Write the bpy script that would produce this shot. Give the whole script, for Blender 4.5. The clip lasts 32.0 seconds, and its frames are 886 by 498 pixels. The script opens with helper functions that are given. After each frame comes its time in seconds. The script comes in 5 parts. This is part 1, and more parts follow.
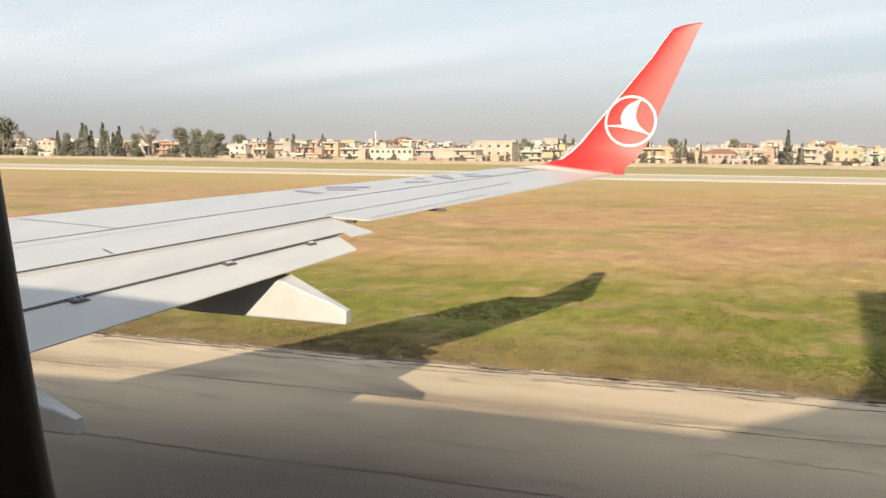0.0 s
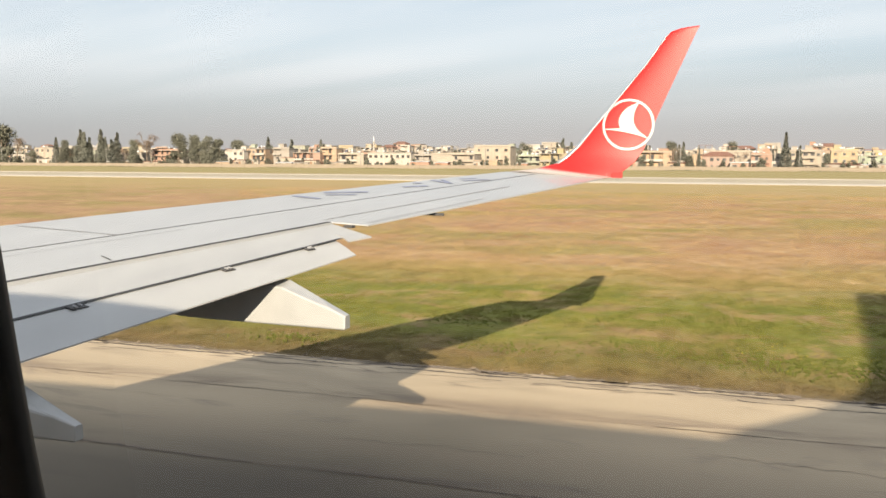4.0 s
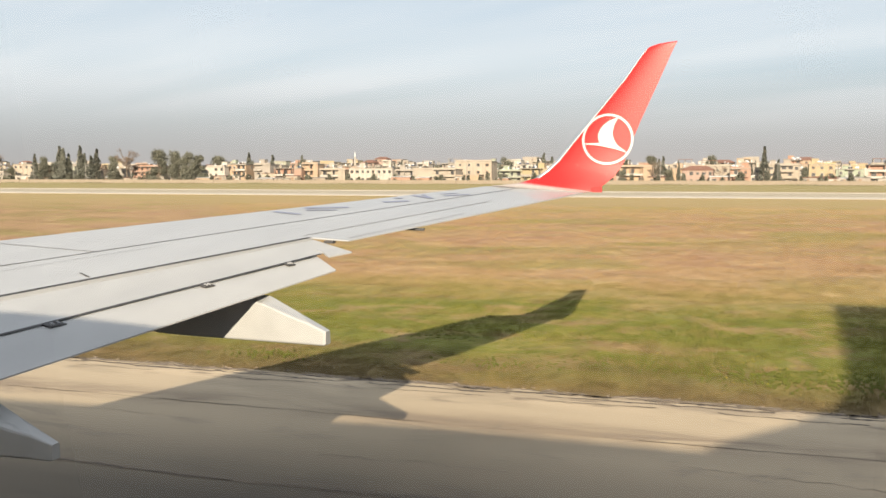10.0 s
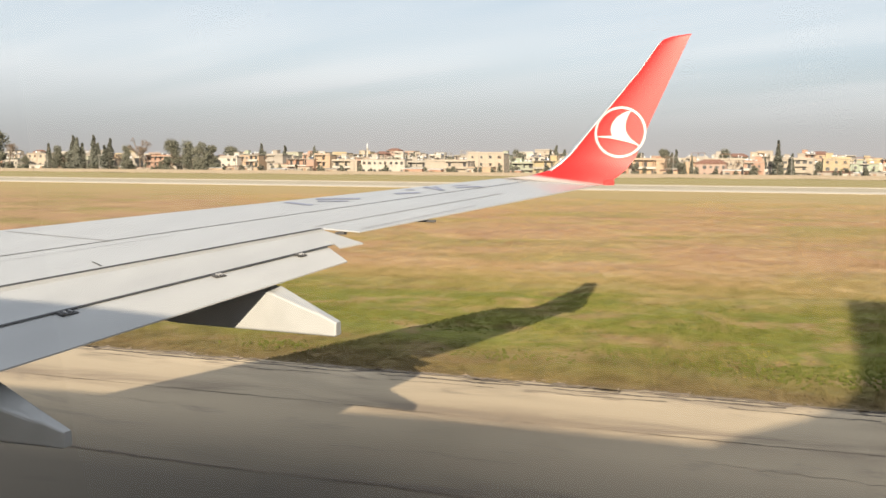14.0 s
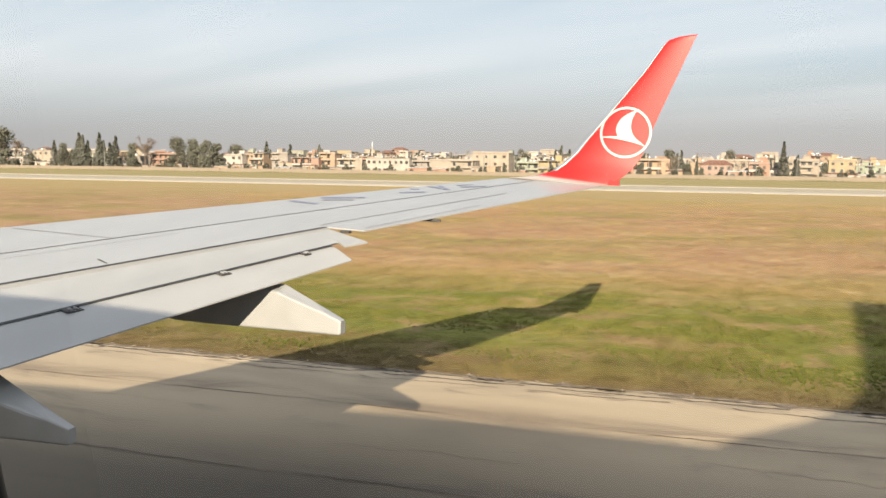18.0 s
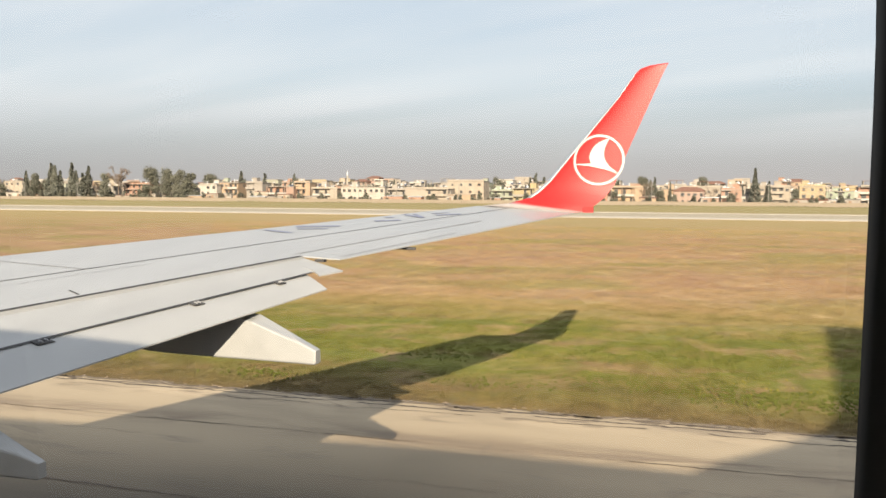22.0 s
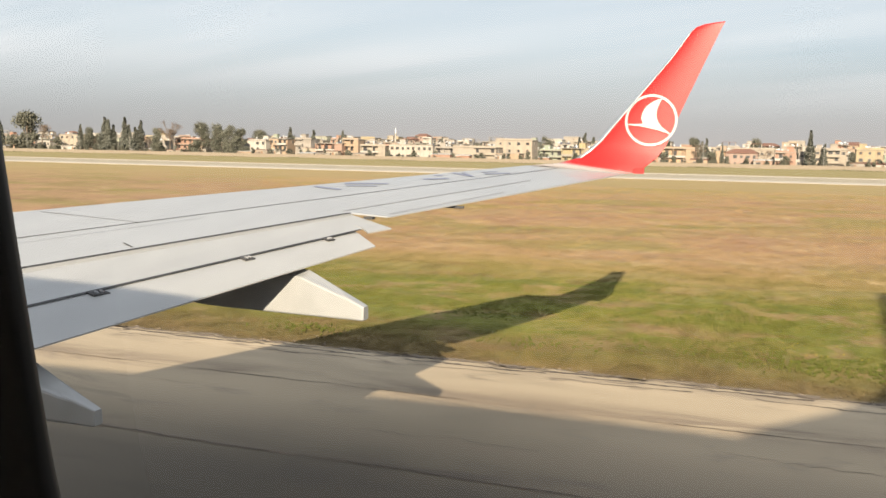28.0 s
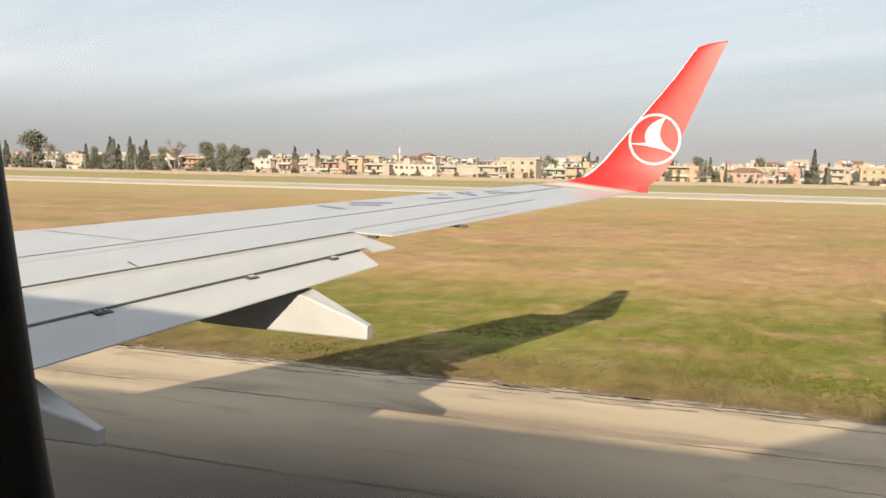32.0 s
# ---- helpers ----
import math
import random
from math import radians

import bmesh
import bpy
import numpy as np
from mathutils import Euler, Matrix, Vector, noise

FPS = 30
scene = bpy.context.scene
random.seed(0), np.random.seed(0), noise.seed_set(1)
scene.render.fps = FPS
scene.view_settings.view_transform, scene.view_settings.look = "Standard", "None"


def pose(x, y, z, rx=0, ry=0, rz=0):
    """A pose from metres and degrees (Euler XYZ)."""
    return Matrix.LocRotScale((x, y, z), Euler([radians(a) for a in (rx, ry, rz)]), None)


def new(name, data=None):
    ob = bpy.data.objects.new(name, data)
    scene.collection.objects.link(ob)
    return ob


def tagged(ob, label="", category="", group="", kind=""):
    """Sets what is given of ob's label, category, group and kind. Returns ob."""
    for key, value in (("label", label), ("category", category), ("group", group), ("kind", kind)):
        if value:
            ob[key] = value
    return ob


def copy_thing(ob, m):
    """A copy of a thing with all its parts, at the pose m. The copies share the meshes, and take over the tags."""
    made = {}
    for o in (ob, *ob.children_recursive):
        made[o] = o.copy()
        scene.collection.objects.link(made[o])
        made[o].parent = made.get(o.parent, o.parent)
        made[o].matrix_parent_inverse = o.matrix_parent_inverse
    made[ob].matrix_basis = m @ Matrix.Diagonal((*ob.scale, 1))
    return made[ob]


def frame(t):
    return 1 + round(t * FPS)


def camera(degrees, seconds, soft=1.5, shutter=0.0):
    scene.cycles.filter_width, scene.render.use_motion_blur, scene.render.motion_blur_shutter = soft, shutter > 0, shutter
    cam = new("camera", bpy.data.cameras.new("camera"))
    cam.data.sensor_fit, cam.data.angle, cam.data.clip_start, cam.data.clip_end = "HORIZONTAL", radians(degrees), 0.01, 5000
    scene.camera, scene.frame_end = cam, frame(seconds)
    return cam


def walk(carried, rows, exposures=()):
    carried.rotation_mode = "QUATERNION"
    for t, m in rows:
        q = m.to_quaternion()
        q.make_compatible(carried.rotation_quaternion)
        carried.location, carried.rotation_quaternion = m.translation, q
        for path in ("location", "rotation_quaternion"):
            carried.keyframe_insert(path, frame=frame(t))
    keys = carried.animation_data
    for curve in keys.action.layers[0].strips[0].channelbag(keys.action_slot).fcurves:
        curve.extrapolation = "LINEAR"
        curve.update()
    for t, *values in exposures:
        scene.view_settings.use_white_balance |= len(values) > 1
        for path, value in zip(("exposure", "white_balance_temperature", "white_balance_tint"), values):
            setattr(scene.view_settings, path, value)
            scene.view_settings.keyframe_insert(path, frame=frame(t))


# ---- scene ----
# World: x runs aft along the parked airliner, y out over its starboard wing, z up. Ground at z = 0.
cam = camera(50.0, 32.0, soft=1.5)
PATH = [
    (0, 0.0051, 0, 4, 84.11, -0.5, 19.83), (0.5, 0.0061, 0, 4, 84.33, -0.53, 19.87),
    (1, 0.0061, 0, 4, 84.29, -0.57, 20.02), (1.5, 0.0073, 0, 4, 84.19, -0.42, 20.12),
    (2, 0.004, 0, 4, 84.35, -0.67, 20.03), (2.5, 0.0057, 0, 4, 84.33, -0.53, 20),
    (3, 0.0059, 0, 4, 84.38, -0.51, 20.15), (3.5, 0.0061, 0, 4, 84.29, -0.3, 20.09),
    (5.5, 0.0227, 0, 4, 84.83, -0.11, 18.5), (6, 0.0227, 0, 4, 84.87, -0.21, 18.53),
    (6.5, 0.023, 0, 4, 84.88, -0.22, 18.57), (7, 0.0239, 0, 4, 84.92, -0.32, 18.74),
    (7.5, 0.0249, 0, 4, 84.7, -0.09, 18.79), (8, 0.0231, 0, 4, 84.73, -0.32, 18.6),
    (8.5, 0.0237, 0, 4, 84.64, -0.23, 18.65), (9, 0.0243, 0, 4, 84.77, -0.16, 18.75),
    (9.5, 0.0238, 0, 4, 85, -0.21, 18.7), (10, 0.0234, 0, 4, 85.28, 0.08, 18.61),
    (10.5, 0.0244, 0, 4, 85.21, 0.09, 18.75), (11, 0.0259, 0, 4, 85.04, 0.07, 18.95),
    (11.5, 0.025, 0, 4, 85.1, -0.21, 18.89), (12, 0.0258, 0, 4, 84.9, -0.21, 18.99),
    (12.5, 0.0268, 0, 4, 84.94, 0.03, 19.08), (13, 0.0274, 0, 4, 84.86, -0.08, 19.19),
    (13.5, 0.0274, 0, 4, 85.08, -0.18, 19.23), (14, 0.0281, 0, 4, 84.79, -0.32, 19.34),
    (14.5, 0.0233, 0, 4, 83.73, -0.74, 19.81), (16.5, 0.0232, 0, 4, 85.24, -0.76, 19.95),
    (17, 0.0235, 0, 4, 84.81, -0.66, 19.8), (17.5, 0.026, 0, 4, 84.96, -0.62, 19.76),
    (18, 0.0237, 0, 4, 84.75, -0.64, 19.63), (18.5, 0.0247, 0, 4, 84.74, -0.51, 19.7),
    (19, 0.0234, 0, 4, 84.8, -0.6, 19.83), (19.5, 0.0252, 0, 4, 85, -0.58, 19.84),
    (20, 0.0261, 0, 4, 85.06, -0.59, 19.79), (20.5, 0.027, 0, 4, 85.03, -0.61, 19.77),
    (21, 0.0279, 0, 4, 85.41, -0.4, 19.4), (21.5, 0.0329, 0, 4, 86.32, -0.1, 18.45),
    (22, 0.0313, 0, 4, 86.45, -0.29, 18.14), (22.5, 0.0339, 0, 4, 86.06, -0.29, 18.18),
    (23, 0.0321, 0, 4, 85.64, -0.47, 18.32), (23.5, 0.0287, 0, 4, 86.03, -0.7, 18.25),
    (24, 0.0252, 0, 4, 86.03, -0.69, 18.18), (24.5, 0.02, 0, 4, 85.4, -0.83, 19.38),
    (25, 0.0255, 0, 4, 84.77, -0.94, 19.91), (25.5, 0.025, 0, 4, 85.05, -1.16, 19.85),
    (27.5, 0.0109, 0, 4, 84.56, -2.44, 19.92), (28, 0.0128, 0, 4, 83.93, -1.03, 21.02),
    (28.5, 0.0217, 0, 4, 84.82, -1.04, 20.44), (29, 0.0203, 0, 4, 85.36, -0.67, 20.1),
    (29.5, 0.026, 0, 4, 85.52, -0.47, 19.89), (30, 0.0144, 0, 4, 84.94, -0.59, 20.58),
    (30.5, 0.0172, 0, 4, 85, -0.69, 20.76), (31, 0.0168, 0, 4, 84.97, -0.89, 20.99),
    (31.5, 0.014, 0, 4, 84.87, -1.05, 21.17), (32, 0.0148, 0, 4, 85.07, -1.01, 21.26),
]
walk(cam, [(t, pose(x, y, z, rx, ry, rz)) for t, x, y, z, rx, ry, rz in PATH],
     exposures=[(0.0, 1.62), (3.5, 1.60), (5.5, 1.53), (13.0, 1.53), (22.0, 1.50), (32.0, 1.52)])

# ---- light ----
SUN_WAY = Vector((-0.683, 2.59, -1.0)).normalized()
SUN_ELEVATION = math.asin(-SUN_WAY.z)
SUN_ROTATION = math.atan2(-SUN_WAY.x, -SUN_WAY.y)

sun_data = bpy.data.lights.new("sun", "SUN")
sun_data.energy, sun_data.angle, sun_data.color = 4.46, radians(0.6), (1.0, 0.845, 0.635)
sun = new("sun", sun_data)
sun.matrix_world = Matrix.Translation((30, -60, 40)) @ SUN_WAY.to_track_quat("-Z", "Y").to_matrix().to_4x4()


class Nodes:
    """Short names for building a node tree."""

    def __init__(self, tree):
        self.tree = tree

    def node(self, kind, **inputs):
        n = self.tree.nodes.new(kind)
        for key, value in inputs.items():
            self.put(n, key, value)
        return n

    def put(self, n, key, value):
        socket = n.inputs[int(key[1:])] if key[0] == "i" and key[1:].isdigit() else n.inputs[key.replace("_", " ")]
        if isinstance(value, bpy.types.NodeSocket):
            self.tree.links.new(value, socket)
        else:
            socket.default_value = value

    def math(self, op, a, b=0.0, clamp=False):
        n = self.node("ShaderNodeMath", i0=a, i1=b)
        n.operation, n.use_clamp = op, clamp
        return n.outputs[0]

    def mix(self, fac, a, b, blend="MIX"):
        n = self.tree.nodes.new("ShaderNodeMix")
        n.data_type, n.blend_type = "RGBA", blend
        for socket, value in ((n.inputs[0], fac), (n.inputs[6], a), (n.inputs[7], b)):
            if isinstance(value, bpy.types.NodeSocket):
                self.tree.links.new(value, socket)
            else:
                socket.default_value = value if not isinstance(value, tuple) else (*value[:3], 1.0)
        return n.outputs[2]

    def noise(self, vector, scale, detail=4.0, rough=0.55, distortion=0.0):
        n = self.node("ShaderNodeTexNoise", Vector=vector, Scale=scale, Detail=detail, Roughness=rough, Distortion=distortion)
        return n.outputs["Fac"]

    def scaled(self, vector, sx, sy, sz):
        n = self.node("ShaderNodeVectorMath", i0=vector, i1=(sx, sy, sz))
        n.operation = "MULTIPLY"
        return n.outputs[0]

    def ramp(self, fac, low, high):
        n = self.node("ShaderNodeMapRange", Value=fac, From_Min=low, From_Max=high)
        n.clamp = True
        return n.outputs[0]

    def position(self):
        return self.tree.nodes.new("ShaderNodeNewGeometry").outputs["Position"]

    def object_place(self):
        return self.tree.nodes.new("ShaderNodeTexCoord").outputs["Object"]

    def axis(self, vector, which):
        return self.node("ShaderNodeSeparateXYZ", Vector=vector).outputs[which]


def build_world():
    world = bpy.data.worlds.new("sky")
    scene.world = world
    world.use_nodes = True
    world.node_tree.nodes.clear()
    k = Nodes(world.node_tree)
    sky = world.node_tree.nodes.new("ShaderNodeTexSky")
    sky.sky_type, sky.sun_disc = "NISHITA", False
    sky.sun_elevation, sky.sun_rotation = SUN_ELEVATION, SUN_ROTATION
    sky.dust_density, sky.air_density, sky.ozone_density = 2.5, 1.0, 1.0
    clear = k.scaled(sky.outputs[0], 0.07, 0.07, 0.07)
    way = world.node_tree.nodes.new("ShaderNodeTexCoord").outputs["Generated"]
    up = k.axis(way, "Z")
    lift = k.math("ADD", k.math("MAXIMUM", up, 0.0), 0.10)
    u = k.math("DIVIDE", k.axis(way, "X"), lift)
    v = k.math("DIVIDE", k.axis(way, "Y"), lift)
    flat = k.node("ShaderNodeCombineXYZ", X=u, Y=v, Z=0.0).outputs[0]
    turned = k.node("ShaderNodeVectorRotate", Vector=flat, Angle=radians(20)).outputs[0]
    streaks = k.noise(k.scaled(turned, 0.16, 1.0, 1.0), 1.1, 6.0, 0.55, 0.35)
    sheets = k.noise(k.scaled(turned, 0.3, 0.55, 1.0), 0.55, 4.0, 0.5, 0.2)
    cover = k.math("MULTIPLY", k.ramp(streaks, 0.24, 0.68), k.ramp(sheets, 0.22, 0.58))
    high = k.ramp(up, 0.025, 0.085)
    cover = k.math("MULTIPLY", cover, high)
    open_sky = k.mix(k.ramp(up, 0.12, 0.6), (0.196, 0.222, 0.250), (0.25, 0.285, 0.335))
    open_sky = k.mix(k.ramp(up, 0.38, 0.80), open_sky, (0.38, 0.40, 0.43))
    blue = k.mix(0.25, open_sky, clear)
    cloudy = k.mix(k.math("MULTIPLY", cover, 0.92), blue, k.mix(k.ramp(up, 0.38, 0.80), (0.345, 0.350, 0.356), (0.42, 0.43, 0.44)))
    haze = k.math("POWER", k.ramp(up, 0.115, -0.005), 1.4)
    dense = k.ramp(k.axis(way, "X"), -0.40, -0.78)
    dusty = k.mix(dense, (0.211, 0.190, 0.176), (0.168, 0.158, 0.149))
    sky_colour = k.mix(k.math("MULTIPLY", haze, 0.93), cloudy, dusty)
    background = k.node("ShaderNodeBackground", Color=sky_colour, Strength=1.0)
    out = world.node_tree.nodes.new("ShaderNodeOutputWorld")
    world.node_tree.links.new(background.outputs[0], out.inputs[0])


build_world()


# ---- materials ----
def material(name, rough=0.6, metal=0.0, coat=0.0):
    m = bpy.data.materials.new(name)
    m.use_nodes = True
    shader = m.node_tree.nodes["Principled BSDF"]
    shader.inputs["Roughness"].default_value = rough
    shader.inputs["Metallic"].default_value = metal
    shader.inputs["Coat Weight"].default_value = coat
    return m, Nodes(m.node_tree), shader


def give(m, shader, key, socket):
    m.node_tree.links.new(socket, shader.inputs[key])


def bumped(k, m, shader, height, strength, distance):
    b = k.node("ShaderNodeBump", Height=height, Strength=strength, Distance=distance)
    give(m, shader, "Normal", b.outputs[0])


def worn(name, colour, rough=0.55, metal=0.0, coat=0.0, grain=9.0, amount=0.12, dirt=0.0, stretch=(1, 1, 1), bump=0.0):
    """A painted or cast surface with fine grain and broader, soft staining."""
    m, k, shader = material(name, rough, metal, coat)
    place = k.scaled(k.object_place(), *stretch)
    fine = k.noise(place, grain, 5.0)
    broad = k.noise(place, grain * 0.13, 3.0)
    dark = tuple(c * (1 - 2.2 * amount) for c in colour)
    light = tuple(min(1.0, c * (1 + amount)) for c in colour)
    base = k.mix(k.ramp(fine, 0.3, 0.7), dark, light)
    base = k.mix(k.math("MULTIPLY", k.ramp(broad, 0.45, 0.75), 0.35 + dirt), base, tuple(c * 0.72 for c in colour))
    give(m, shader, "Base Color", base)
    give(m, shader, "Roughness", k.math("ADD", rough - 0.08, k.math("MULTIPLY", broad, 0.18)))
    if bump:
        bumped(k, m, shader, fine, bump, 0.02)
    return m


def ground_cover(k):
    """Colour of the airfield turf: green near the pavement, patchy straw and russet growth beyond it."""
    place = k.position()
    y = k.axis(place, "Y")
    patch = k.noise(k.scaled(place, 0.085, 0.13, 1.0), 1.0, 6.0, 0.6, 0.8)
    drift = k.noise(k.scaled(place, 0.17, 0.24, 1.0), 1.0, 6.0, 0.64, 0.8)
    clump = k.noise(k.scaled(place, 1.0, 0.50, 1.0), 1.5, 6.0, 0.68, 0.4)
    tuft = k.noise(k.scaled(place, 1.0, 0.55, 1.0), 6.0, 5.0, 0.72)
    far = k.noise(k.scaled(place, 0.030, 0.11, 1.0), 1.0, 6.0, 0.66, 1.0)
    straw = k.mix(k.ramp(clump, 0.30, 0.68), (0.228, 0.154, 0.076), (0.338, 0.238, 0.124))
    russet = k.mix(k.ramp(clump, 0.32, 0.66), (0.190, 0.112, 0.066), (0.282, 0.174, 0.108))
    green = k.mix(k.ramp(clump, 0.30, 0.68), (0.084, 0.090, 0.017), (0.148, 0.150, 0.033))
    olive = k.mix(k.ramp(clump, 0.30, 0.68), (0.134, 0.120, 0.036), (0.205, 0.178, 0.060))
    wander = k.math("ADD", y, k.math("MULTIPLY", k.math("SUBTRACT", patch, 0.5), 18.0))
    wander = k.math("ADD", wander, k.math("MULTIPLY", k.math("SUBTRACT", clump, 0.5), 5.0))
    middle = k.math("MULTIPLY", k.ramp(wander, 28.0, 40.0), k.ramp(wander, 118.0, 80.0))
    mixed = k.mix(k.math("MULTIPLY", k.ramp(drift, 0.66, 0.40), k.math("ADD", 0.15, k.math("MULTIPLY", middle, 0.8))), straw, russet)
    mixed = k.mix(k.math("MULTIPLY", k.ramp(patch, 0.47, 0.62), 0.74), mixed, olive)
    mixed = k.mix(k.math("MULTIPLY", k.ramp(far, 0.54, 0.70), 0.28), mixed, olive)
    wisp = k.noise(k.scaled(place, 0.42, 0.36, 1.0), 1.0, 8.0, 0.72, 1.2)
    mixed = k.mix(k.math("MULTIPLY", k.ramp(wisp, 0.56, 0.66), 0.70), mixed, (0.395, 0.290, 0.165))
    mixed = k.mix(k.math("MULTIPLY", k.ramp(wisp, 0.45, 0.35), 0.62), mixed, (0.150, 0.092, 0.052))
    near = k.ramp(wander, 34.5, 26.5)
    mixed = k.mix(k.math("MULTIPLY", near, k.math("SUBTRACT", 1.0, k.math("MULTIPLY", k.ramp(drift, 0.56, 0.68), 0.75))), mixed, green)
    bare = k.noise(k.scaled(place, 0.42, 0.62, 1.0), 1.0, 6.0, 0.66, 0.7)
    worn_spot = k.math("MULTIPLY", k.ramp(bare, 0.50, 0.63), k.ramp(y, 36.0, 26.0))
    mixed = k.mix(k.math("MULTIPLY", worn_spot, 0.8), mixed, k.mix(k.ramp(clump, 0.34, 0.62), (0.150, 0.098, 0.050), (0.260, 0.180, 0.096)))
    verge = k.math("ADD", y, k.math("MULTIPLY", k.math("SUBTRACT", drift, 0.5), 9.0))
    mixed = k.mix(k.math("MULTIPLY", k.ramp(verge, 20.6, 17.6), 0.85), mixed, k.mix(k.ramp(clump, 0.34, 0.62), (0.086, 0.062, 0.030), (0.156, 0.112, 0.055)))
    mixed = k.mix(k.math("MULTIPLY", k.ramp(y, 78.0, 128.0), 0.6), mixed, (0.278, 0.222, 0.106))
    strip = k.math("MULTIPLY", k.ramp(y, 190.0, 194.0), 0.9)
    mixed = k.mix(k.math("MULTIPLY", strip, k.ramp(far, 0.2, 0.6)), mixed, (0.215, 0.190, 0.088))
    mixed = k.mix(k.math("MULTIPLY", k.ramp(tuft, 0.56, 0.70), 0.24), mixed, (0.33, 0.245, 0.125))
    mixed = k.mix(k.math("MULTIPLY", k.ramp(tuft, 0.44, 0.30), 0.34), mixed, (0.072, 0.056, 0.024))
    soil = k.ramp(k.math("ADD", y, k.math("MULTIPLY", clump, 1.2)), 17.9, 17.1)
    return k.mix(k.math("MULTIPLY", soil, 0.8), mixed, (0.130, 0.098, 0.058)), tuft


def turf_material():
    m, k, shader = material("turf", 0.95)
    colour, _ = ground_cover(k)
    give(m, shader, "Base Color", colour)
    shader.inputs["Specular IOR Level"].default_value = 0.1
    clump = k.noise(k.scaled(k.position(), 0.8, 1.0, 1.0), 1.3, 6.0, 0.7)
    bumped(k, m, shader, clump, 0.35, 0.10)
    return m


def blade_material():
    """Grass leaves in the turf's own colours; a matted sward lies about level, so its light falls as on level ground."""
    m, k, shader = material("grass_blades", 0.85)
    colour, _ = ground_cover(k)
    one = m.node_tree.nodes.new("ShaderNodeNewGeometry").outputs["Random Per Island"]
    colour = k.mix(k.math("MULTIPLY", k.ramp(one, 0.80, 1.0), 0.35), colour, (0.34, 0.245, 0.125))
    bright = k.math("ADD", 0.92, k.math("MULTIPLY", one, 0.30))
    n = k.node("ShaderNodeVectorMath", i0=colour)
    n.operation = "SCALE"
    k.put(n, "Scale", bright)
    give(m, shader, "Base Color", n.outputs[0])
    level = k.node("ShaderNodeCombineXYZ", X=0.05, Y=-0.22, Z=0.97)
    give(m, shader, "Normal", level.outputs[0])
    shader.inputs["Specular IOR Level"].default_value = 0.05
    return m


def concrete_material(name, light, dark):
    m, k, shader = material(name, 0.85)
    place = k.position()
    y = k.axis(place, "Y")
    fine = k.noise(place, 26.0, 5.0, 0.7)
    along = k.noise(k.scaled(place, 0.12, 1.3, 1.0), 1.0, 5.0, 0.6, 0.4)
    blot = k.noise(k.scaled(place, 0.45, 1.0, 1.0), 0.75, 5.0, 0.6, 0.5)
    base = k.mix(k.ramp(fine, 0.25, 0.75), dark, light)
    base = k.mix(k.math("MULTIPLY", k.ramp(along, 0.42, 0.72), 0.30), base, tuple(c * 0.68 for c in dark))
    base = k.mix(k.math("MULTIPLY", k.ramp(blot, 0.55, 0.70), 0.28), base, tuple(c * 0.55 for c in dark))
    grey = k.ramp(k.math("ADD", y, k.math("MULTIPLY", along, 0.5)), 14.35, 14.1)
    base = k.mix(k.math("MULTIPLY", grey, 0.10), base, tuple(c * f for c, f in zip(dark, (0.72, 0.69, 0.64))))
    rim = k.ramp(k.math("ADD", y, k.math("MULTIPLY", blot, 1.4)), 15.6, 16.5)
    base = k.mix(k.math("MULTIPLY", rim, 0.5), base, k.mix(k.ramp(blot, 0.40, 0.58), tuple(min(1, c * 1.22) for c in light), dark))
    damp = k.noise(k.scaled(place, 0.26, 0.95, 1.0), 1.0, 7.0, 0.68, 0.9)
    seam = k.math("MULTIPLY", k.ramp(k.math("ABSOLUTE", k.math("SUBTRACT", y, 14.25)), 0.8, 0.05), k.ramp(damp, 0.42, 0.56))
    base = k.mix(k.math("MULTIPLY", seam, 0.75), base, (0.158, 0.116, 0.078))
    base = k.mix(k.math("MULTIPLY", k.ramp(damp, 0.575, 0.61), 0.40), base, (0.165, 0.130, 0.096))
    joint = k.math("MULTIPLY", k.ramp(k.math("ABSOLUTE", k.math("SUBTRACT", y, 10.75)), 0.7, 0.05), k.ramp(damp, 0.47, 0.58))
    base = k.mix(k.math("MULTIPLY", joint, 0.55), base, (0.120, 0.090, 0.064))
    crumb = k.noise(k.scaled(place, 0.9, 3.2, 1.0), 1.0, 7.0, 0.70, 0.6)
    dirt = k.math("MULTIPLY", k.ramp(crumb, 0.56, 0.61), k.ramp(k.math("ADD", y, k.math("MULTIPLY", damp, 2.0)), 16.2, 17.4))
    base = k.mix(k.math("MULTIPLY", dirt, 0.8), base, (0.105, 0.076, 0.050))
    net = k.node("ShaderNodeTexVoronoi", Vector=k.scaled(k.node("ShaderNodeVectorMath", i0=place, i1=k.node("ShaderNodeTexNoise", Vector=place, Scale=1.6, Detail=4.0).outputs["Color"]).outputs[0], 0.55, 1.3, 1.0), Scale=0.9)
    net.feature = "DISTANCE_TO_EDGE"
    split = k.math("MULTIPLY", k.ramp(net.outputs["Distance"], 0.014, 0.005), k.math("MULTIPLY", k.ramp(damp, 0.52, 0.62), k.ramp(y, 11.5, 13.5)))
    base = k.mix(k.math("MULTIPLY", split, 0.5), base, (0.085, 0.066, 0.048))
    # Darker lane, with the shade beside the fuselage and under the wing painted in.
    lane_shade = k.ramp(k.math("ADD", y, k.math("MULTIPLY", along, 0.8)), 13.3, 10.4)
    base = k.mix(k.math("MULTIPLY", lane_shade, 0.85), base, tuple(c * f for c, f in zip(dark, (0.19, 0.19, 0.20))))
    give(m, shader, "Base Color", base)
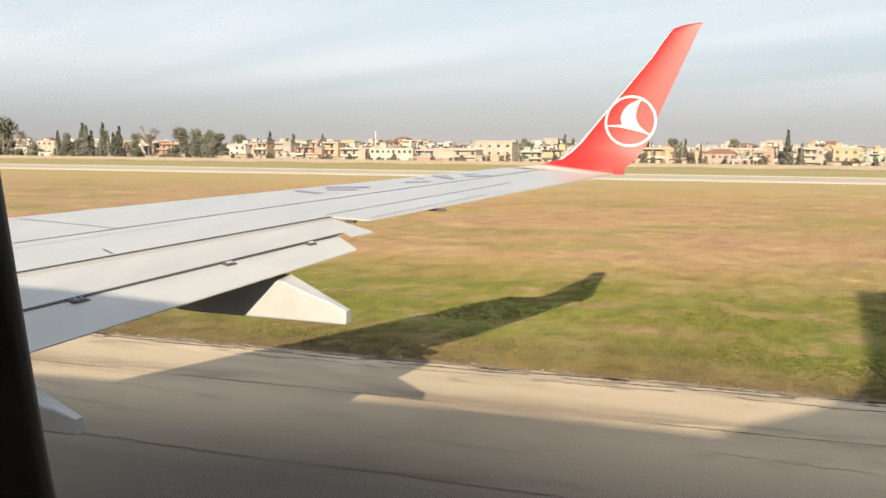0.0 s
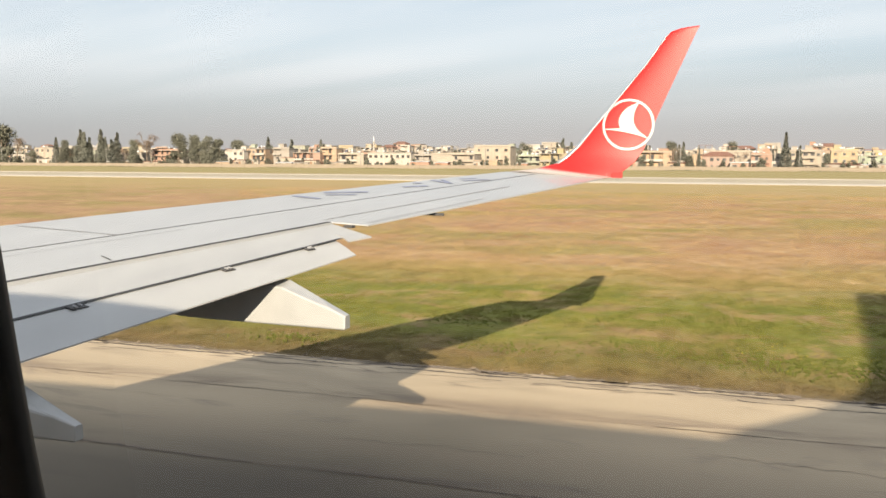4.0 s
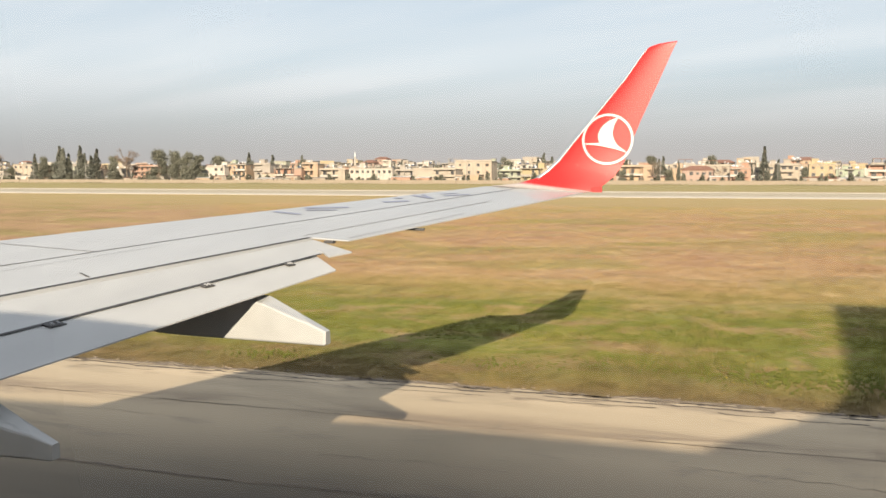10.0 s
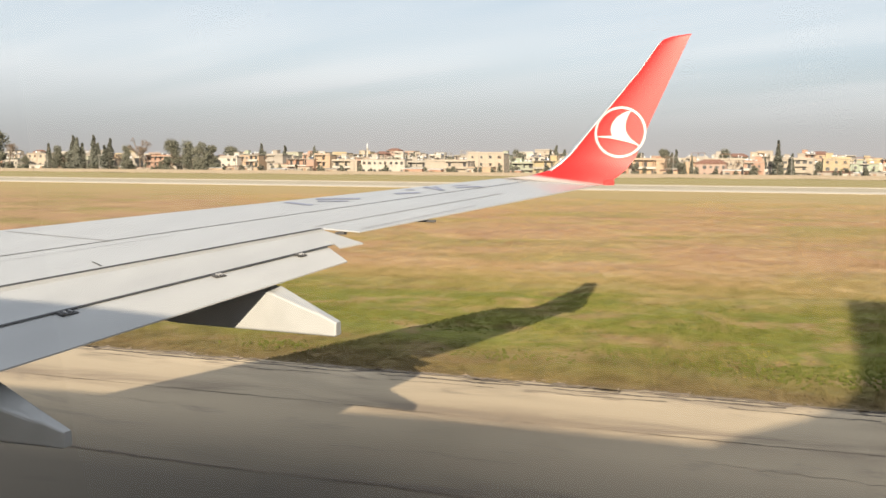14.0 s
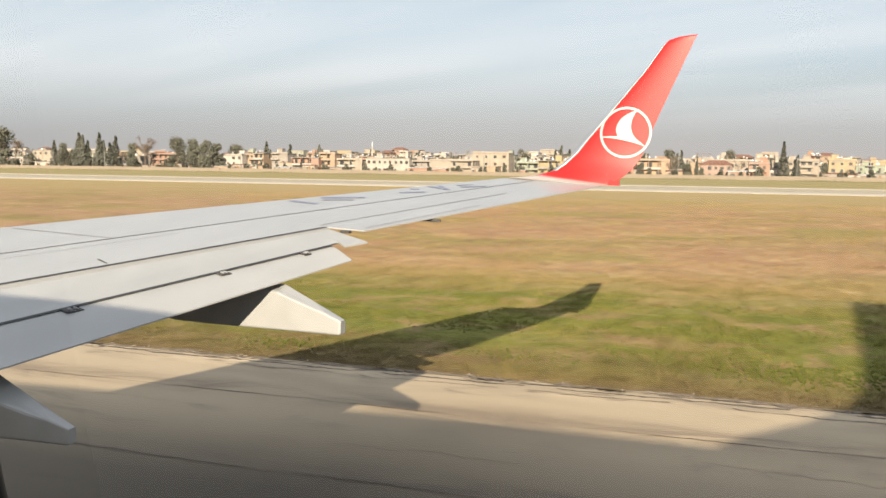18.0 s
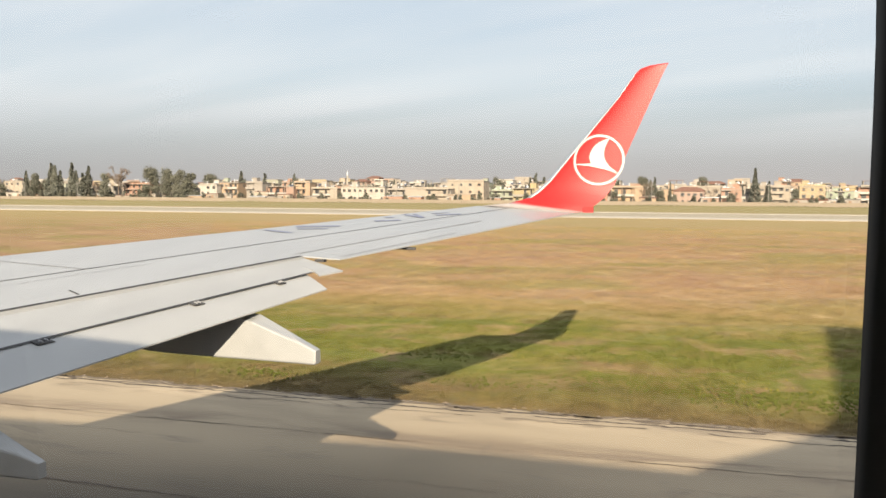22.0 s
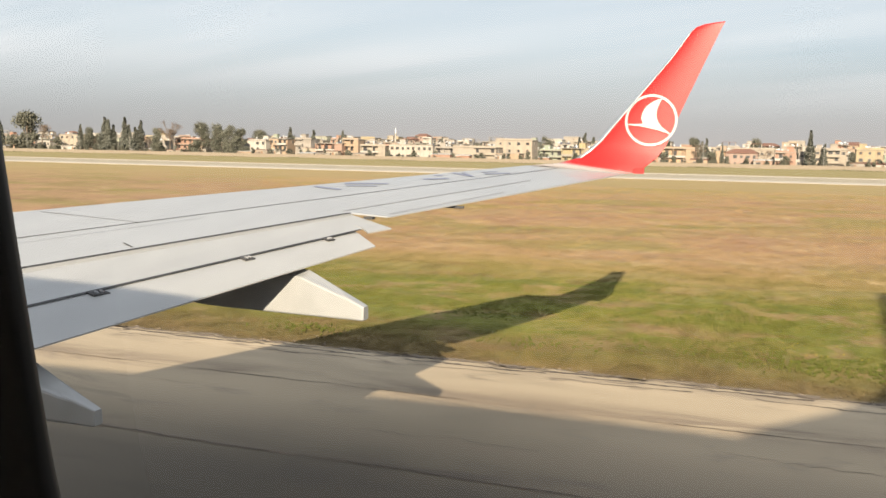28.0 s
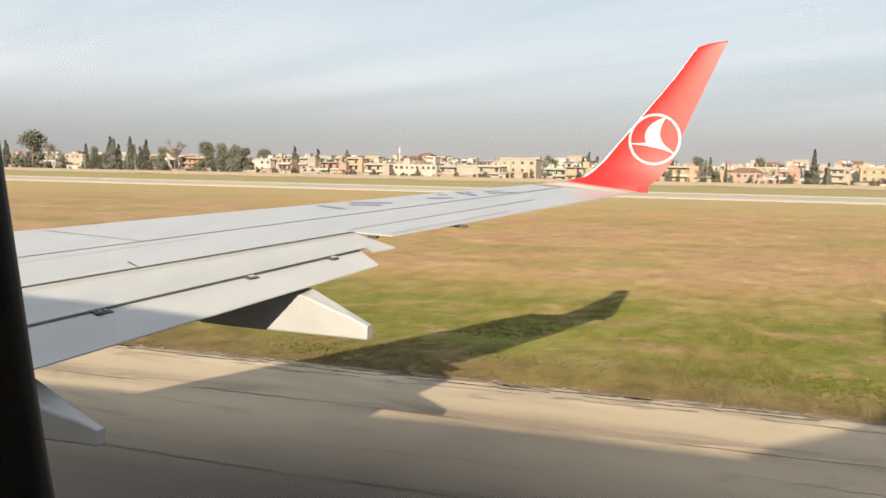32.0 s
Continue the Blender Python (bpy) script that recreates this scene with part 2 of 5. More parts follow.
    crack = k.node("ShaderNodeTexVoronoi", Vector=k.scaled(place, 0.6, 1.1, 1.0), Scale=0.55)
    bumped(k, m, shader, k.math("ADD", fine, k.math("MULTIPLY", crack.outputs["Distance"], 0.2)), 0.35, 0.01)
    return m


TURF = turf_material()
BLADES = blade_material()
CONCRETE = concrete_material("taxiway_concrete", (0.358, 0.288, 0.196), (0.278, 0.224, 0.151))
RUNWAY = concrete_material("runway_asphalt", (0.300, 0.262, 0.190), (0.255, 0.220, 0.158))
PAINT_LINE = worn("shoulder_concrete", (0.43, 0.385, 0.32), 0.85, grain=0.4, stretch=(0.1, 1.0, 1.0))
TAR = worn("crack_tar", (0.070, 0.053, 0.038), 0.85, grain=12.0, amount=0.25)
TAR_PALE = worn("crack_soil", (0.165, 0.128, 0.092), 0.9, grain=9.0, amount=0.25)
WING_PAINT = worn("wing_grey_paint", (0.268, 0.277, 0.287), 0.42, coat=0.15, grain=3.0, amount=0.035, dirt=-0.15, stretch=(1.0, 0.25, 1.0))
FLAP_PAINT = worn("flap_grey_paint", (0.288, 0.291, 0.290), 0.45, coat=0.1, grain=4.0, amount=0.05, dirt=-0.1, stretch=(1.0, 0.3, 1.0))
FAIRING_PAINT = worn("fairing_paint", (0.246, 0.251, 0.252), 0.42, coat=0.45, grain=5.0, amount=0.05, dirt=-0.1)
RED_PAINT = worn("red_paint", (0.33, 0.010, 0.010), 0.42, coat=0.0, grain=2.0, amount=0.03, dirt=-0.25)



def winglet_material():
    """Red paint that gives way to the wing's grey along a soft line at the winglet's root; the pinkish fade is a
    painted reflection.
    """
    m, k, shader = material("winglet_paint", 0.42)
    place = k.object_place()
    fine = k.noise(place, 2.0, 5.0)
    red = k.mix(k.ramp(fine, 0.3, 0.7), (0.310, 0.0085, 0.0085), (0.335, 0.011, 0.011))
    line = k.math("ADD", k.axis(place, "Z"), k.math("MULTIPLY", k.axis(place, "X"), 0.136))
    line = k.math("SUBTRACT", line, 3.64 - 0.374)
    give(m, shader, "Base Color", k.mix(k.ramp(line, -0.015, 0.035), (0.220, 0.205, 0.210), red))
    shader.inputs["Specular IOR Level"].default_value = 0.3
    return m


WINGLET_PAINT = winglet_material()
WHITE_PAINT = worn("white_paint", (0.36, 0.355, 0.35), 0.4, coat=0.3, grain=4.0, amount=0.03)
MARK_BLUE = worn("mark_blue_grey", (0.160, 0.176, 0.250), 0.5, grain=6.0, amount=0.1)
SEAM = worn("seam_dark", (0.034, 0.033, 0.034), 0.7, grain=20.0)
SEAM_SOFT = worn("seam_grey", (0.20, 0.205, 0.215), 0.6, grain=20.0)
BARE_METAL = worn("bare_metal", (0.50, 0.51, 0.53), 0.38, metal=0.9, grain=6.0, amount=0.05)
FUSELAGE_PAINT = worn("fuselage_paint", (0.74, 0.74, 0.73), 0.35, coat=0.3, grain=2.0, amount=0.02)
GASKET = worn("black_gasket", (0.006, 0.006, 0.007), 0.6, grain=40.0, amount=0.2)
CABIN = worn("cabin_plastic", (0.42, 0.43, 0.43), 0.5, grain=30.0, amount=0.04)
RUBBER = worn("tyre_rubber", (0.02, 0.02, 0.02), 0.8, grain=20.0)


def pane_material():
    m = bpy.data.materials.new("window_acrylic")
    m.use_nodes = True
    tree = m.node_tree
    tree.nodes.clear()
    k = Nodes(tree)
    clear = k.node("ShaderNodeBsdfTransparent", Color=(0.97, 0.975, 0.97, 1))
    gloss = k.node("ShaderNodeBsdfGlossy", Roughness=0.03)
    both = k.node("ShaderNodeMixShader", Fac=0.04)
    tree.links.new(clear.outputs[0], both.inputs[1])
    tree.links.new(gloss.outputs[0], both.inputs[2])
    out = tree.nodes.new("ShaderNodeOutputMaterial")
    tree.links.new(both.outputs[0], out.inputs[0])
    return m


PANE = pane_material()


# ---- mesh helpers ----
def mesh_data(name, verts, faces, mat, smooth=False):
    data = bpy.data.meshes.new(name)
    data.from_pydata([tuple(v) for v in verts], [], faces)
    data.materials.append(mat)
    if smooth:
        data.polygons.foreach_set("use_smooth", [True] * len(data.polygons))
    data.update()
    return data


def piece(name, data, parent, label=""):
    ob = new(name, data)
    ob.parent = parent
    return tagged(ob, label)


def part(name, bm, mat, parent, label="", smooth=False):
    """Link a bmesh as one mesh object under a thing or a part."""
    data = bpy.data.meshes.new(name)
    bmesh.ops.recalc_face_normals(bm, faces=bm.faces)
    bm.to_mesh(data)
    bm.free()
    data.materials.append(mat)
    if smooth:
        data.polygons.foreach_set("use_smooth", [True] * len(data.polygons))
    return piece(name, data, parent, label)


def thing(name, at, label, category, group="", kind=""):
    ob = new(name)
    ob.location = at
    ob.empty_display_size = 0.1
    return tagged(ob, label, category, group, kind)


CUBES = {}


def block(name, mat, parent, centre, size, label=""):
    """A plain block piece; all blocks of one material share a mesh."""
    if mat.name not in CUBES:
        v = [(x, y, z) for x in (-0.5, 0.5) for y in (-0.5, 0.5) for z in (-0.5, 0.5)]
        f = [(0, 1, 3, 2), (4, 6, 7, 5), (0, 4, 5, 1), (2, 3, 7, 6), (0, 2, 6, 4), (1, 5, 7, 3)]
        CUBES[mat.name] = mesh_data("block", v, f, mat)
    ob = piece(name, CUBES[mat.name], parent, label)
    ob.location, ob.scale = centre, size
    return ob


def loft(bm, rings, cap=True, closed=True):
    """Skin a list of equally long rings of points."""
    rows = [[bm.verts.new(p) for p in ring] for ring in rings]
    n = len(rows[0])
    for a, b in zip(rows, rows[1:]):
        for i in range(n if closed else n - 1):
            j = (i + 1) % n
            bm.faces.new((a[i], a[j], b[j], b[i]))
    if cap:
        bm.faces.new(rows[0][::-1])
        bm.faces.new(rows[-1])
    return rows


# ---- ground, taxiway, runway ----
TOWN = 1.22
TOWN_Z = -1.6


def field_z(y):
    """Level as far as the runway, then a slight fall to the town."""
    return TOWN_Z * max(0.0, min(1.0, (y - 190.0) / 175.0))


def build_ground():
    xs = sorted(set([-4500, -2500, -1400, -900, -600, -420, -300, -200, -130, -80] + list(range(-50, 31, 1)) + [45, 70, 110, 180, 300, 600, 1200, 2500, 4500]))
    ys = sorted(set([-4500, -2000, -800, -300, -100, -40] + list(range(-10, 16, 5)) + [16 + 0.5 * i for i in range(60)] + [50, 58, 66, 76, 88, 100, 112, 124, 136, 146, 163, 180, 200, 230, 270, 304, 330, 365, 400, 520, 700, 1000, 1600, 2600, 4500]))
    verts = []
    for y in ys:
        for x in xs:
            z = -0.03 + field_z(y)
            if 17.0 < y < 140 and -60 < x < 40:
                z += 0.05 * noise.noise((x * 0.35, y * 0.6, 0.0)) + 0.03 * noise.noise((x * 1.1, y * 1.5, 3.0))
            verts.append((x, y, z))
    n = len(xs)
    faces = [(j * n + i, j * n + i + 1, (j + 1) * n + i + 1, (j + 1) * n + i) for j in range(len(ys) - 1) for i in range(n - 1)]
    ground = new("ground", mesh_data("ground", verts, faces, TURF, True))
    tagged(ground, "flat airfield turf of green and straw-coloured grass", "ground", kind="structure")


def taxiway_edge(x):
    broken = 0.24 * math.floor(2.5 * noise.noise((x * 0.9, 3.0, 1.0)) + 0.5) / 2.5
    return 16.70 + broken + 0.13 * noise.noise((x * 0.5, 0.0, 7.0)) + 0.11 * noise.noise((x * 2.1, 0.0, 2.0)) + 0.05 * noise.noise((x * 7.0, 0.0, 4.0))


def build_taxiway():
    xs = [-300, -120, -60, -40] + [-30 + 0.12 * i for i in range(376)] + [25, 60, 150, 300]
    verts, faces = [], []
    for x in xs:
        e = taxiway_edge(x)
        for y, z in ((-26, 0.0), (5, 0.0), (10, 0.0), (14, 0.0), (e - 0.06, 0.0), (e, -0.012), (e + 0.02, -0.08)):
            verts.append((x, y, z))
    for i in range(len(xs) - 1):
        for j in range(6):
            a = i * 7 + j
            faces.append((a, a + 7, a + 8, a + 1))
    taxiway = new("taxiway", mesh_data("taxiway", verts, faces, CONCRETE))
    tagged(taxiway, "pale weathered concrete taxiway with a ragged grass edge", "taxiway", kind="structure")
    return taxiway


def ribbon(name, parent, mat, y0, x0, x1, width, wander, seed, breaks=0.0, z=0.004, step=0.15):
    """A wandering tar-filled crack that follows the pavement."""
    verts, faces, last = [], [], None
    x = x0
    while x < x1:
        c = (y0(x) if callable(y0) else y0) + wander * (noise.noise((x * 0.35, seed, 0.0)) + 0.45 * noise.noise((x * 1.7, seed, 5.0)) + 0.3 * noise.noise((x * 6.0, seed, 9.0)))
        w = width * (0.25 + 0.9 * abs(noise.noise((x * 0.9, seed, 12.0))) + 0.9 * abs(noise.noise((x * 5.0, seed, 15.0))))
        if noise.noise((x * 0.6, seed, 20.0)) > 0.5 - breaks:
            last = None
        else:
            verts += [(x, c - w, z), (x, c + w, z)]
            n = len(verts)
            if last:
                faces.append((n - 4, n - 2, n - 1, n - 3))
            last = n
        x += step
    return piece(name, mesh_data(name, verts, faces, mat), parent)


build_ground()
TAXIWAY = build_taxiway()
ribbon("crack", TAXIWAY, TAR_PALE, 14.02, -40, 12, 0.022, 0.09, 1.0, 0.05, step=0.07)
ribbon("crack", TAXIWAY, TAR, 14.02, -40, 12, 0.020, 0.09, 1.0, 0.50, 0.007, step=0.07)
ribbon("crack", TAXIWAY, TAR_PALE, 10.55, -40, 12, 0.050, 0.10, 2.0, 0.10, step=0.07)
ribbon("crack", TAXIWAY, TAR, 10.55, -40, 12, 0.020, 0.10, 2.0, 0.30, 0.007, step=0.07)
ribbon("crack", TAXIWAY, TAR, 16.32, -40, 12, 0.060, 0.16, 4.0, 0.32, step=0.05)
ribbon("crack", TAXIWAY, TAR_PALE, 16.58, -40, 12, 0.060, 0.14, 11.0, 0.35, 0.006, step=0.05)
ribbon("crack", TAXIWAY, TAR, lambda x: taxiway_edge(x) - 0.13, -40, 12, 0.030, 0.06, 21.0, 0.30, step=0.05)
ribbon("crack", TAXIWAY, TAR_PALE, lambda x: taxiway_edge(x) - 0.02, -40, 12, 0.075, 0.05, 22.0, 0.25, 0.006, step=0.05)
ribbon("crack", TAXIWAY, TAR, 16.54, -40, 12, 0.060, 0.16, 7.0, 0.36, step=0.05)
ribbon("crack", TAXIWAY, TAR, 16.0, -40, 12, 0.030, 0.16, 8.0, 0.45, step=0.05)

rng_crack = random.Random(31)
for _ in range(9):
    start, reach = rng_crack.uniform(-16, 3), rng_crack.uniform(0.8, 3.5)
    ribbon("crack", TAXIWAY, rng_crack.choice((TAR, TAR_PALE, TAR_PALE)), rng_crack.uniform(11.2, 16.2), start, start + reach, rng_crack.uniform(0.004, 0.010), 0.30, rng_crack.uniform(40, 90), 0.1, 0.005, 0.05)

RUNWAY_OB = thing("runway", (0, 0, 0), "dull asphalt runway between pale concrete shoulders", "runway", kind="structure")
block("slab", RUNWAY, RUNWAY_OB, (-300, 160.5, 0.0), (3000, 40.0, 0.06))
block("shoulder", PAINT_LINE, RUNWAY_OB, (-300, 145.0, 0.02), (3000, 9.0, 0.06), "pale concrete shoulder")
block("shoulder", PAINT_LINE, RUNWAY_OB, (-300, 177.5, 0.02), (3000, 5.0, 0.06), "pale concrete shoulder")


# ---- aircraft ----
AIRCRAFT = thing("airliner", (0, 0, 0), "white airliner with grey wing and red upswept winglet, parked", "airplane")


def wing_z(x, y):
    return 1.8455 + 0.105 * y - 0.06 * x


def leading(y):
    return -12.666 + 0.5356 * y


def cove(y):
    return -8.522 + 0.3440 * y


def flap_gap(y):
    return -6.998 + 0.2453 * y


def flap_trailing(y):
    return -5.920 + 0.1714 * y


def hinge(y):
    return -8.710 + 0.3471 * y


def trailing(y):
    return -7.961 + 0.3343 * y


def cambered(x, y, z):
    """The upper skin arches forward of the flap cove; the arch fades out toward the tip."""
    share = max(0.0, min(1.12, (cove(y) - x) / (cove(y) - leading(y))))
    k = 1.0 - 0.0118 * max(0.0, 14.5 - y) * share - 0.034 * max(0.0, min(1.0, (15.5 - y) / 3.0)) * max(0.0, 1.0 - share)
    return (0.02 + (x - 0.02) * k, y * k, 4.0 + (z - 4.0) * k)


def wing_ring(y, tail_x, thick, blunt, nose):
    """A wing section at span y, from the leading edge to tail_x; the upper skin lies on the wing's upper plane."""
    front = leading(y)
    a, b = front - 0.22, tail_x
    chord = b - a
    ring = []
    for u in (1.0, 0.85, 0.7, 0.5, 0.35, 0.22, 0.14, 0.09, 0.06, 0.035, 0.015, 0.0):
        x = a + chord * u
        drop = 0.4 * nose * (max(0.0, front + 0.02 - x) / 0.24) ** 2
        ring.append(cambered(x, y, wing_z(x, y) - drop))
    for u in (0.015, 0.05, 0.12, 0.25, 0.4, 0.6, 0.8, 0.93, 1.0):
        x = a + chord * u
        w = u * (1 - blunt)
        t = thick * 2.2 * math.sqrt(w) * (1 - w) + 0.012
        drop = 0.4 * nose * (max(0.0, front + 0.02 - x) / 0.24) ** 2
        ring.append(cambered(x, y, wing_z(x, y) - max(t, drop + 0.004)))
    return ring


def build_wing():
    bm = bmesh.new()
    rings = []
    for i in range(25):
        y = -1.2 + (10.16 + 1.2) * i / 24
        rings.append(wing_ring(y, cove(y), 0.62 - 0.033 * max(y, 0), 0.25, 0.62 - 0.033 * max(y, 0)))
    loft(bm, rings)
    wing = part("wing", bm, WING_PAINT, AIRCRAFT, "light grey painted wing skin", True)
    wing.data.polygons.foreach_set("use_smooth", [False] * len(wing.data.polygons))
    bm = bmesh.new()
    rings = []
    for i in range(13):
        y = 10.16 + (15.5 - 10.16) * i / 12
        rings.append(wing_ring(y, trailing(y), 0.022 + 0.018 * (y - 10.16), 0.03, 0.62 - 0.033 * y))
    loft(bm, rings)
    part("outer_wing", bm, WING_PAINT, AIRCRAFT, "light grey painted outer wing skin")
    return wing


WING = build_wing()


def build_port_wing():
    """The other wing, mirrored about the fuselage's middle."""
    bm = bmesh.new()
    rings = []
    for i in range(13):
        y = -1.2 + 16.7 * i / 12
        tail = flap_trailing(y) if y < 9.7 else trailing(y)
        ring = wing_ring(y, tail, max(0.05, 0.62 - 0.037 * max(y, 0)), 0.03, 0.62 - 0.033 * max(y, 0))
        rings.append([(px, -3.2 - py, pz) for px, py, pz in ring])
    loft(bm, rings)
    part("port_wing", bm, WING_PAINT, AIRCRAFT, "light grey painted wing skin")


build_port_wing()


def strip(name, parent, mat, line_a, line_b, width, lift=0.004, label=""):
    """A thin seam on the wing's upper skin between two plan points."""
    (x0, y0), (x1, y1) = line_a, line_b
    d = Vector((x1 - x0, y1 - y0, 0)).normalized()
    s = Vector((-d.y, d.x, 0)) * width
    verts, faces = [], []
    for i in range(9):
        u = i / 8
        p = Vector((x0 + (x1 - x0) * u, y0 + (y1 - y0) * u, 0))
        for q in (p - s, p + s):
            verts.append(cambered(q.x, q.y, wing_z(q.x, q.y) + lift))
    for i in range(8):
        faces.append((2 * i, 2 * i + 2, 2 * i + 3, 2 * i + 1))
    return piece(name, mesh_data(name, verts, faces, mat), parent, label)


def line_a(y):
    return -10.208 + 0.4103 * y


strip("panel_seam", WING, SEAM, (line_a(4.0), 4.0), (line_a(15.4), 15.4), 0.010)
strip("panel_seam", WING, SEAM_SOFT, (line_a(4.0) + 0.30, 4.0), (line_a(9.0) + 0.21, 9.0), 0.004)
strip("panel_seam", WING, SEAM_SOFT, (-8.05, 8.36), (-6.75, 8.44), 0.012)
strip("panel_seam", WING, SEAM_SOFT, (hinge(10.2), 10.2), (hinge(13.86), 13.86), 0.014)
strip("panel_seam", WING, SEAM_SOFT, (trailing(10.3) - 0.10, 10.3), (trailing(12.6) - 0.16, 12.6), 0.010)
strip("panel_seam", WING, SEAM, (-6.24, 7.56), (-6.04, 7.45), 0.010)
strip("cove_gap", WING, SEAM, (cove(2.0) - 0.012, 2.0), (cove(10.12) - 0.012, 10.12), 0.022)


def build_flap(name, front, back, y0, y1a, y1b, drop0, drop1, thick, label, curve=1.0):
    """A flap panel: its nose follows front(y), its tail back(y); the outboard end is raked."""
    bm = bmesh.new()
    rings = []
    for i in range(17):
        u = i / 16
        ya, yb = y0 + (y1a - y0) * u, y0 + (y1b - y0) * u
        ring = []
        for w in (0.0, 0.04, 0.12, 0.2, 0.3, 0.45, 0.6, 0.8, 1.0):
            y = ya + (yb - ya) * w
            x = front(y) + (back(y) - front(y)) * w
            nose = 0.05 * max(0.0, 0.1 - w) / 0.1
            ring.append(cambered(x, y, wing_z(x, y) - drop0 - (drop1 - drop0) * w ** curve - nose))
        for w in (1.0, 0.8, 0.6, 0.45, 0.3, 0.2, 0.12, 0.04):
            y = ya + (yb - ya) * w
            x = front(y) + (back(y) - front(y)) * w
            ring.append(cambered(x, y, wing_z(x, y) - drop0 - (drop1 - drop0) * w ** curve - thick * (1 - w) ** 0.7 - 0.012))
        rings.append(ring)
    loft(bm, rings)
    return part(name, bm, FLAP_PAINT, AIRCRAFT, label)


FLAP_FORE = build_flap("main_flap", lambda y: cove(y) + 0.004, lambda y: flap_gap(y), 0.34, 10.12, 9.70, 0.012, 0.050, 0.05, "grey main flap slightly extended")
# Dark strip painted in for the shade down the flap gap.
strip("flap_gap", FLAP_FORE, SEAM, (flap_gap(2.0) + 0.024, 2.0), (flap_gap(9.56) + 0.024, 9.56), 0.022, -0.049)
FLAP_AFT = build_flap("aft_flap", lambda y: flap_gap(y) - 0.16, lambda y: flap_trailing(y), 0.34, 9.58, 9.30, 0.046, 0.15, 0.07, "grey aft flap slightly drooped", 1.5)


def build_flap_tip():
    """The square-cut outboard end of the main flap, which reaches past the aft flap's nose."""
    bm = bmesh.new()
    plan = [(cove(10.12) + 0.03, 10.12), (-4.38, 9.84), (-4.51, 9.50), (flap_gap(9.62), 9.62), (flap_gap(9.62) - 0.35, 9.80)]
    top = [cambered(x, y, wing_z(x, y) - 0.018 - 0.04 * i) for i, (x, y) in zip((0, 1, 1, 0.6, 0.3), plan)]
    low = [(x, y, z - 0.015) for x, y, z in top]
    loft(bm, [low, top])
    return part("flap_tip", bm, FLAP_PAINT, AIRCRAFT, "pale square-cut flap end")


build_flap_tip()
block("aileron_bracket", SEAM, WING, cambered(trailing(10.2) - 0.23, 10.10, wing_z(trailing(10.2) - 0.23, 10.10) - 0.026), (0.11, 0.08, 0.03), "small dark hinge bracket")


def build_fitting(y, span, chord):
    """A dark plate beside the flap gap, painted as a shaded hinge recess, with a pale lug in it."""
    x = flap_gap(y) + 0.02 + chord / 2
    turn = Matrix.Rotation(math.atan2(-0.2453, 1.0), 4, "Z") @ Matrix.Rotation(radians(8), 4, "Y")
    bm = bmesh.new()
    bmesh.ops.create_cube(bm, size=1.0, matrix=Matrix.Translation(cambered(x, y, wing_z(x, y) - 0.062)) @ turn @ Matrix.Diagonal((chord, span, 0.016, 1)))
    bmesh.ops.bevel(bm, geom=bm.edges[:], offset=0.005, segments=1, affect="EDGES")
    recess = part("hinge_recess", bm, SEAM, FLAP_AFT, "dark plate in place of a shaded hinge recess")
    for off in (-0.22, 0.2):
        bm = bmesh.new()
        bmesh.ops.create_cube(bm, size=1.0, matrix=Matrix.Translation(cambered(x + 0.01, y + off * span, wing_z(x, y) - 0.052)) @ turn @ Matrix.Diagonal((chord * 0.5, span * 0.12, 0.022, 1)))
        bmesh.ops.bevel(bm, geom=bm.edges[:], offset=0.005, segments=1, affect="EDGES")
        part("hinge_lug", bm, SEAM_SOFT, recess, "grey metal hinge lug")


for hinge_y, hinge_w, hinge_s in ((6.22, 0.16, 0.11), (7.84, 0.13, 0.10), (8.99, 0.11, 0.09)):
    build_fitting(hinge_y, hinge_w, hinge_s)


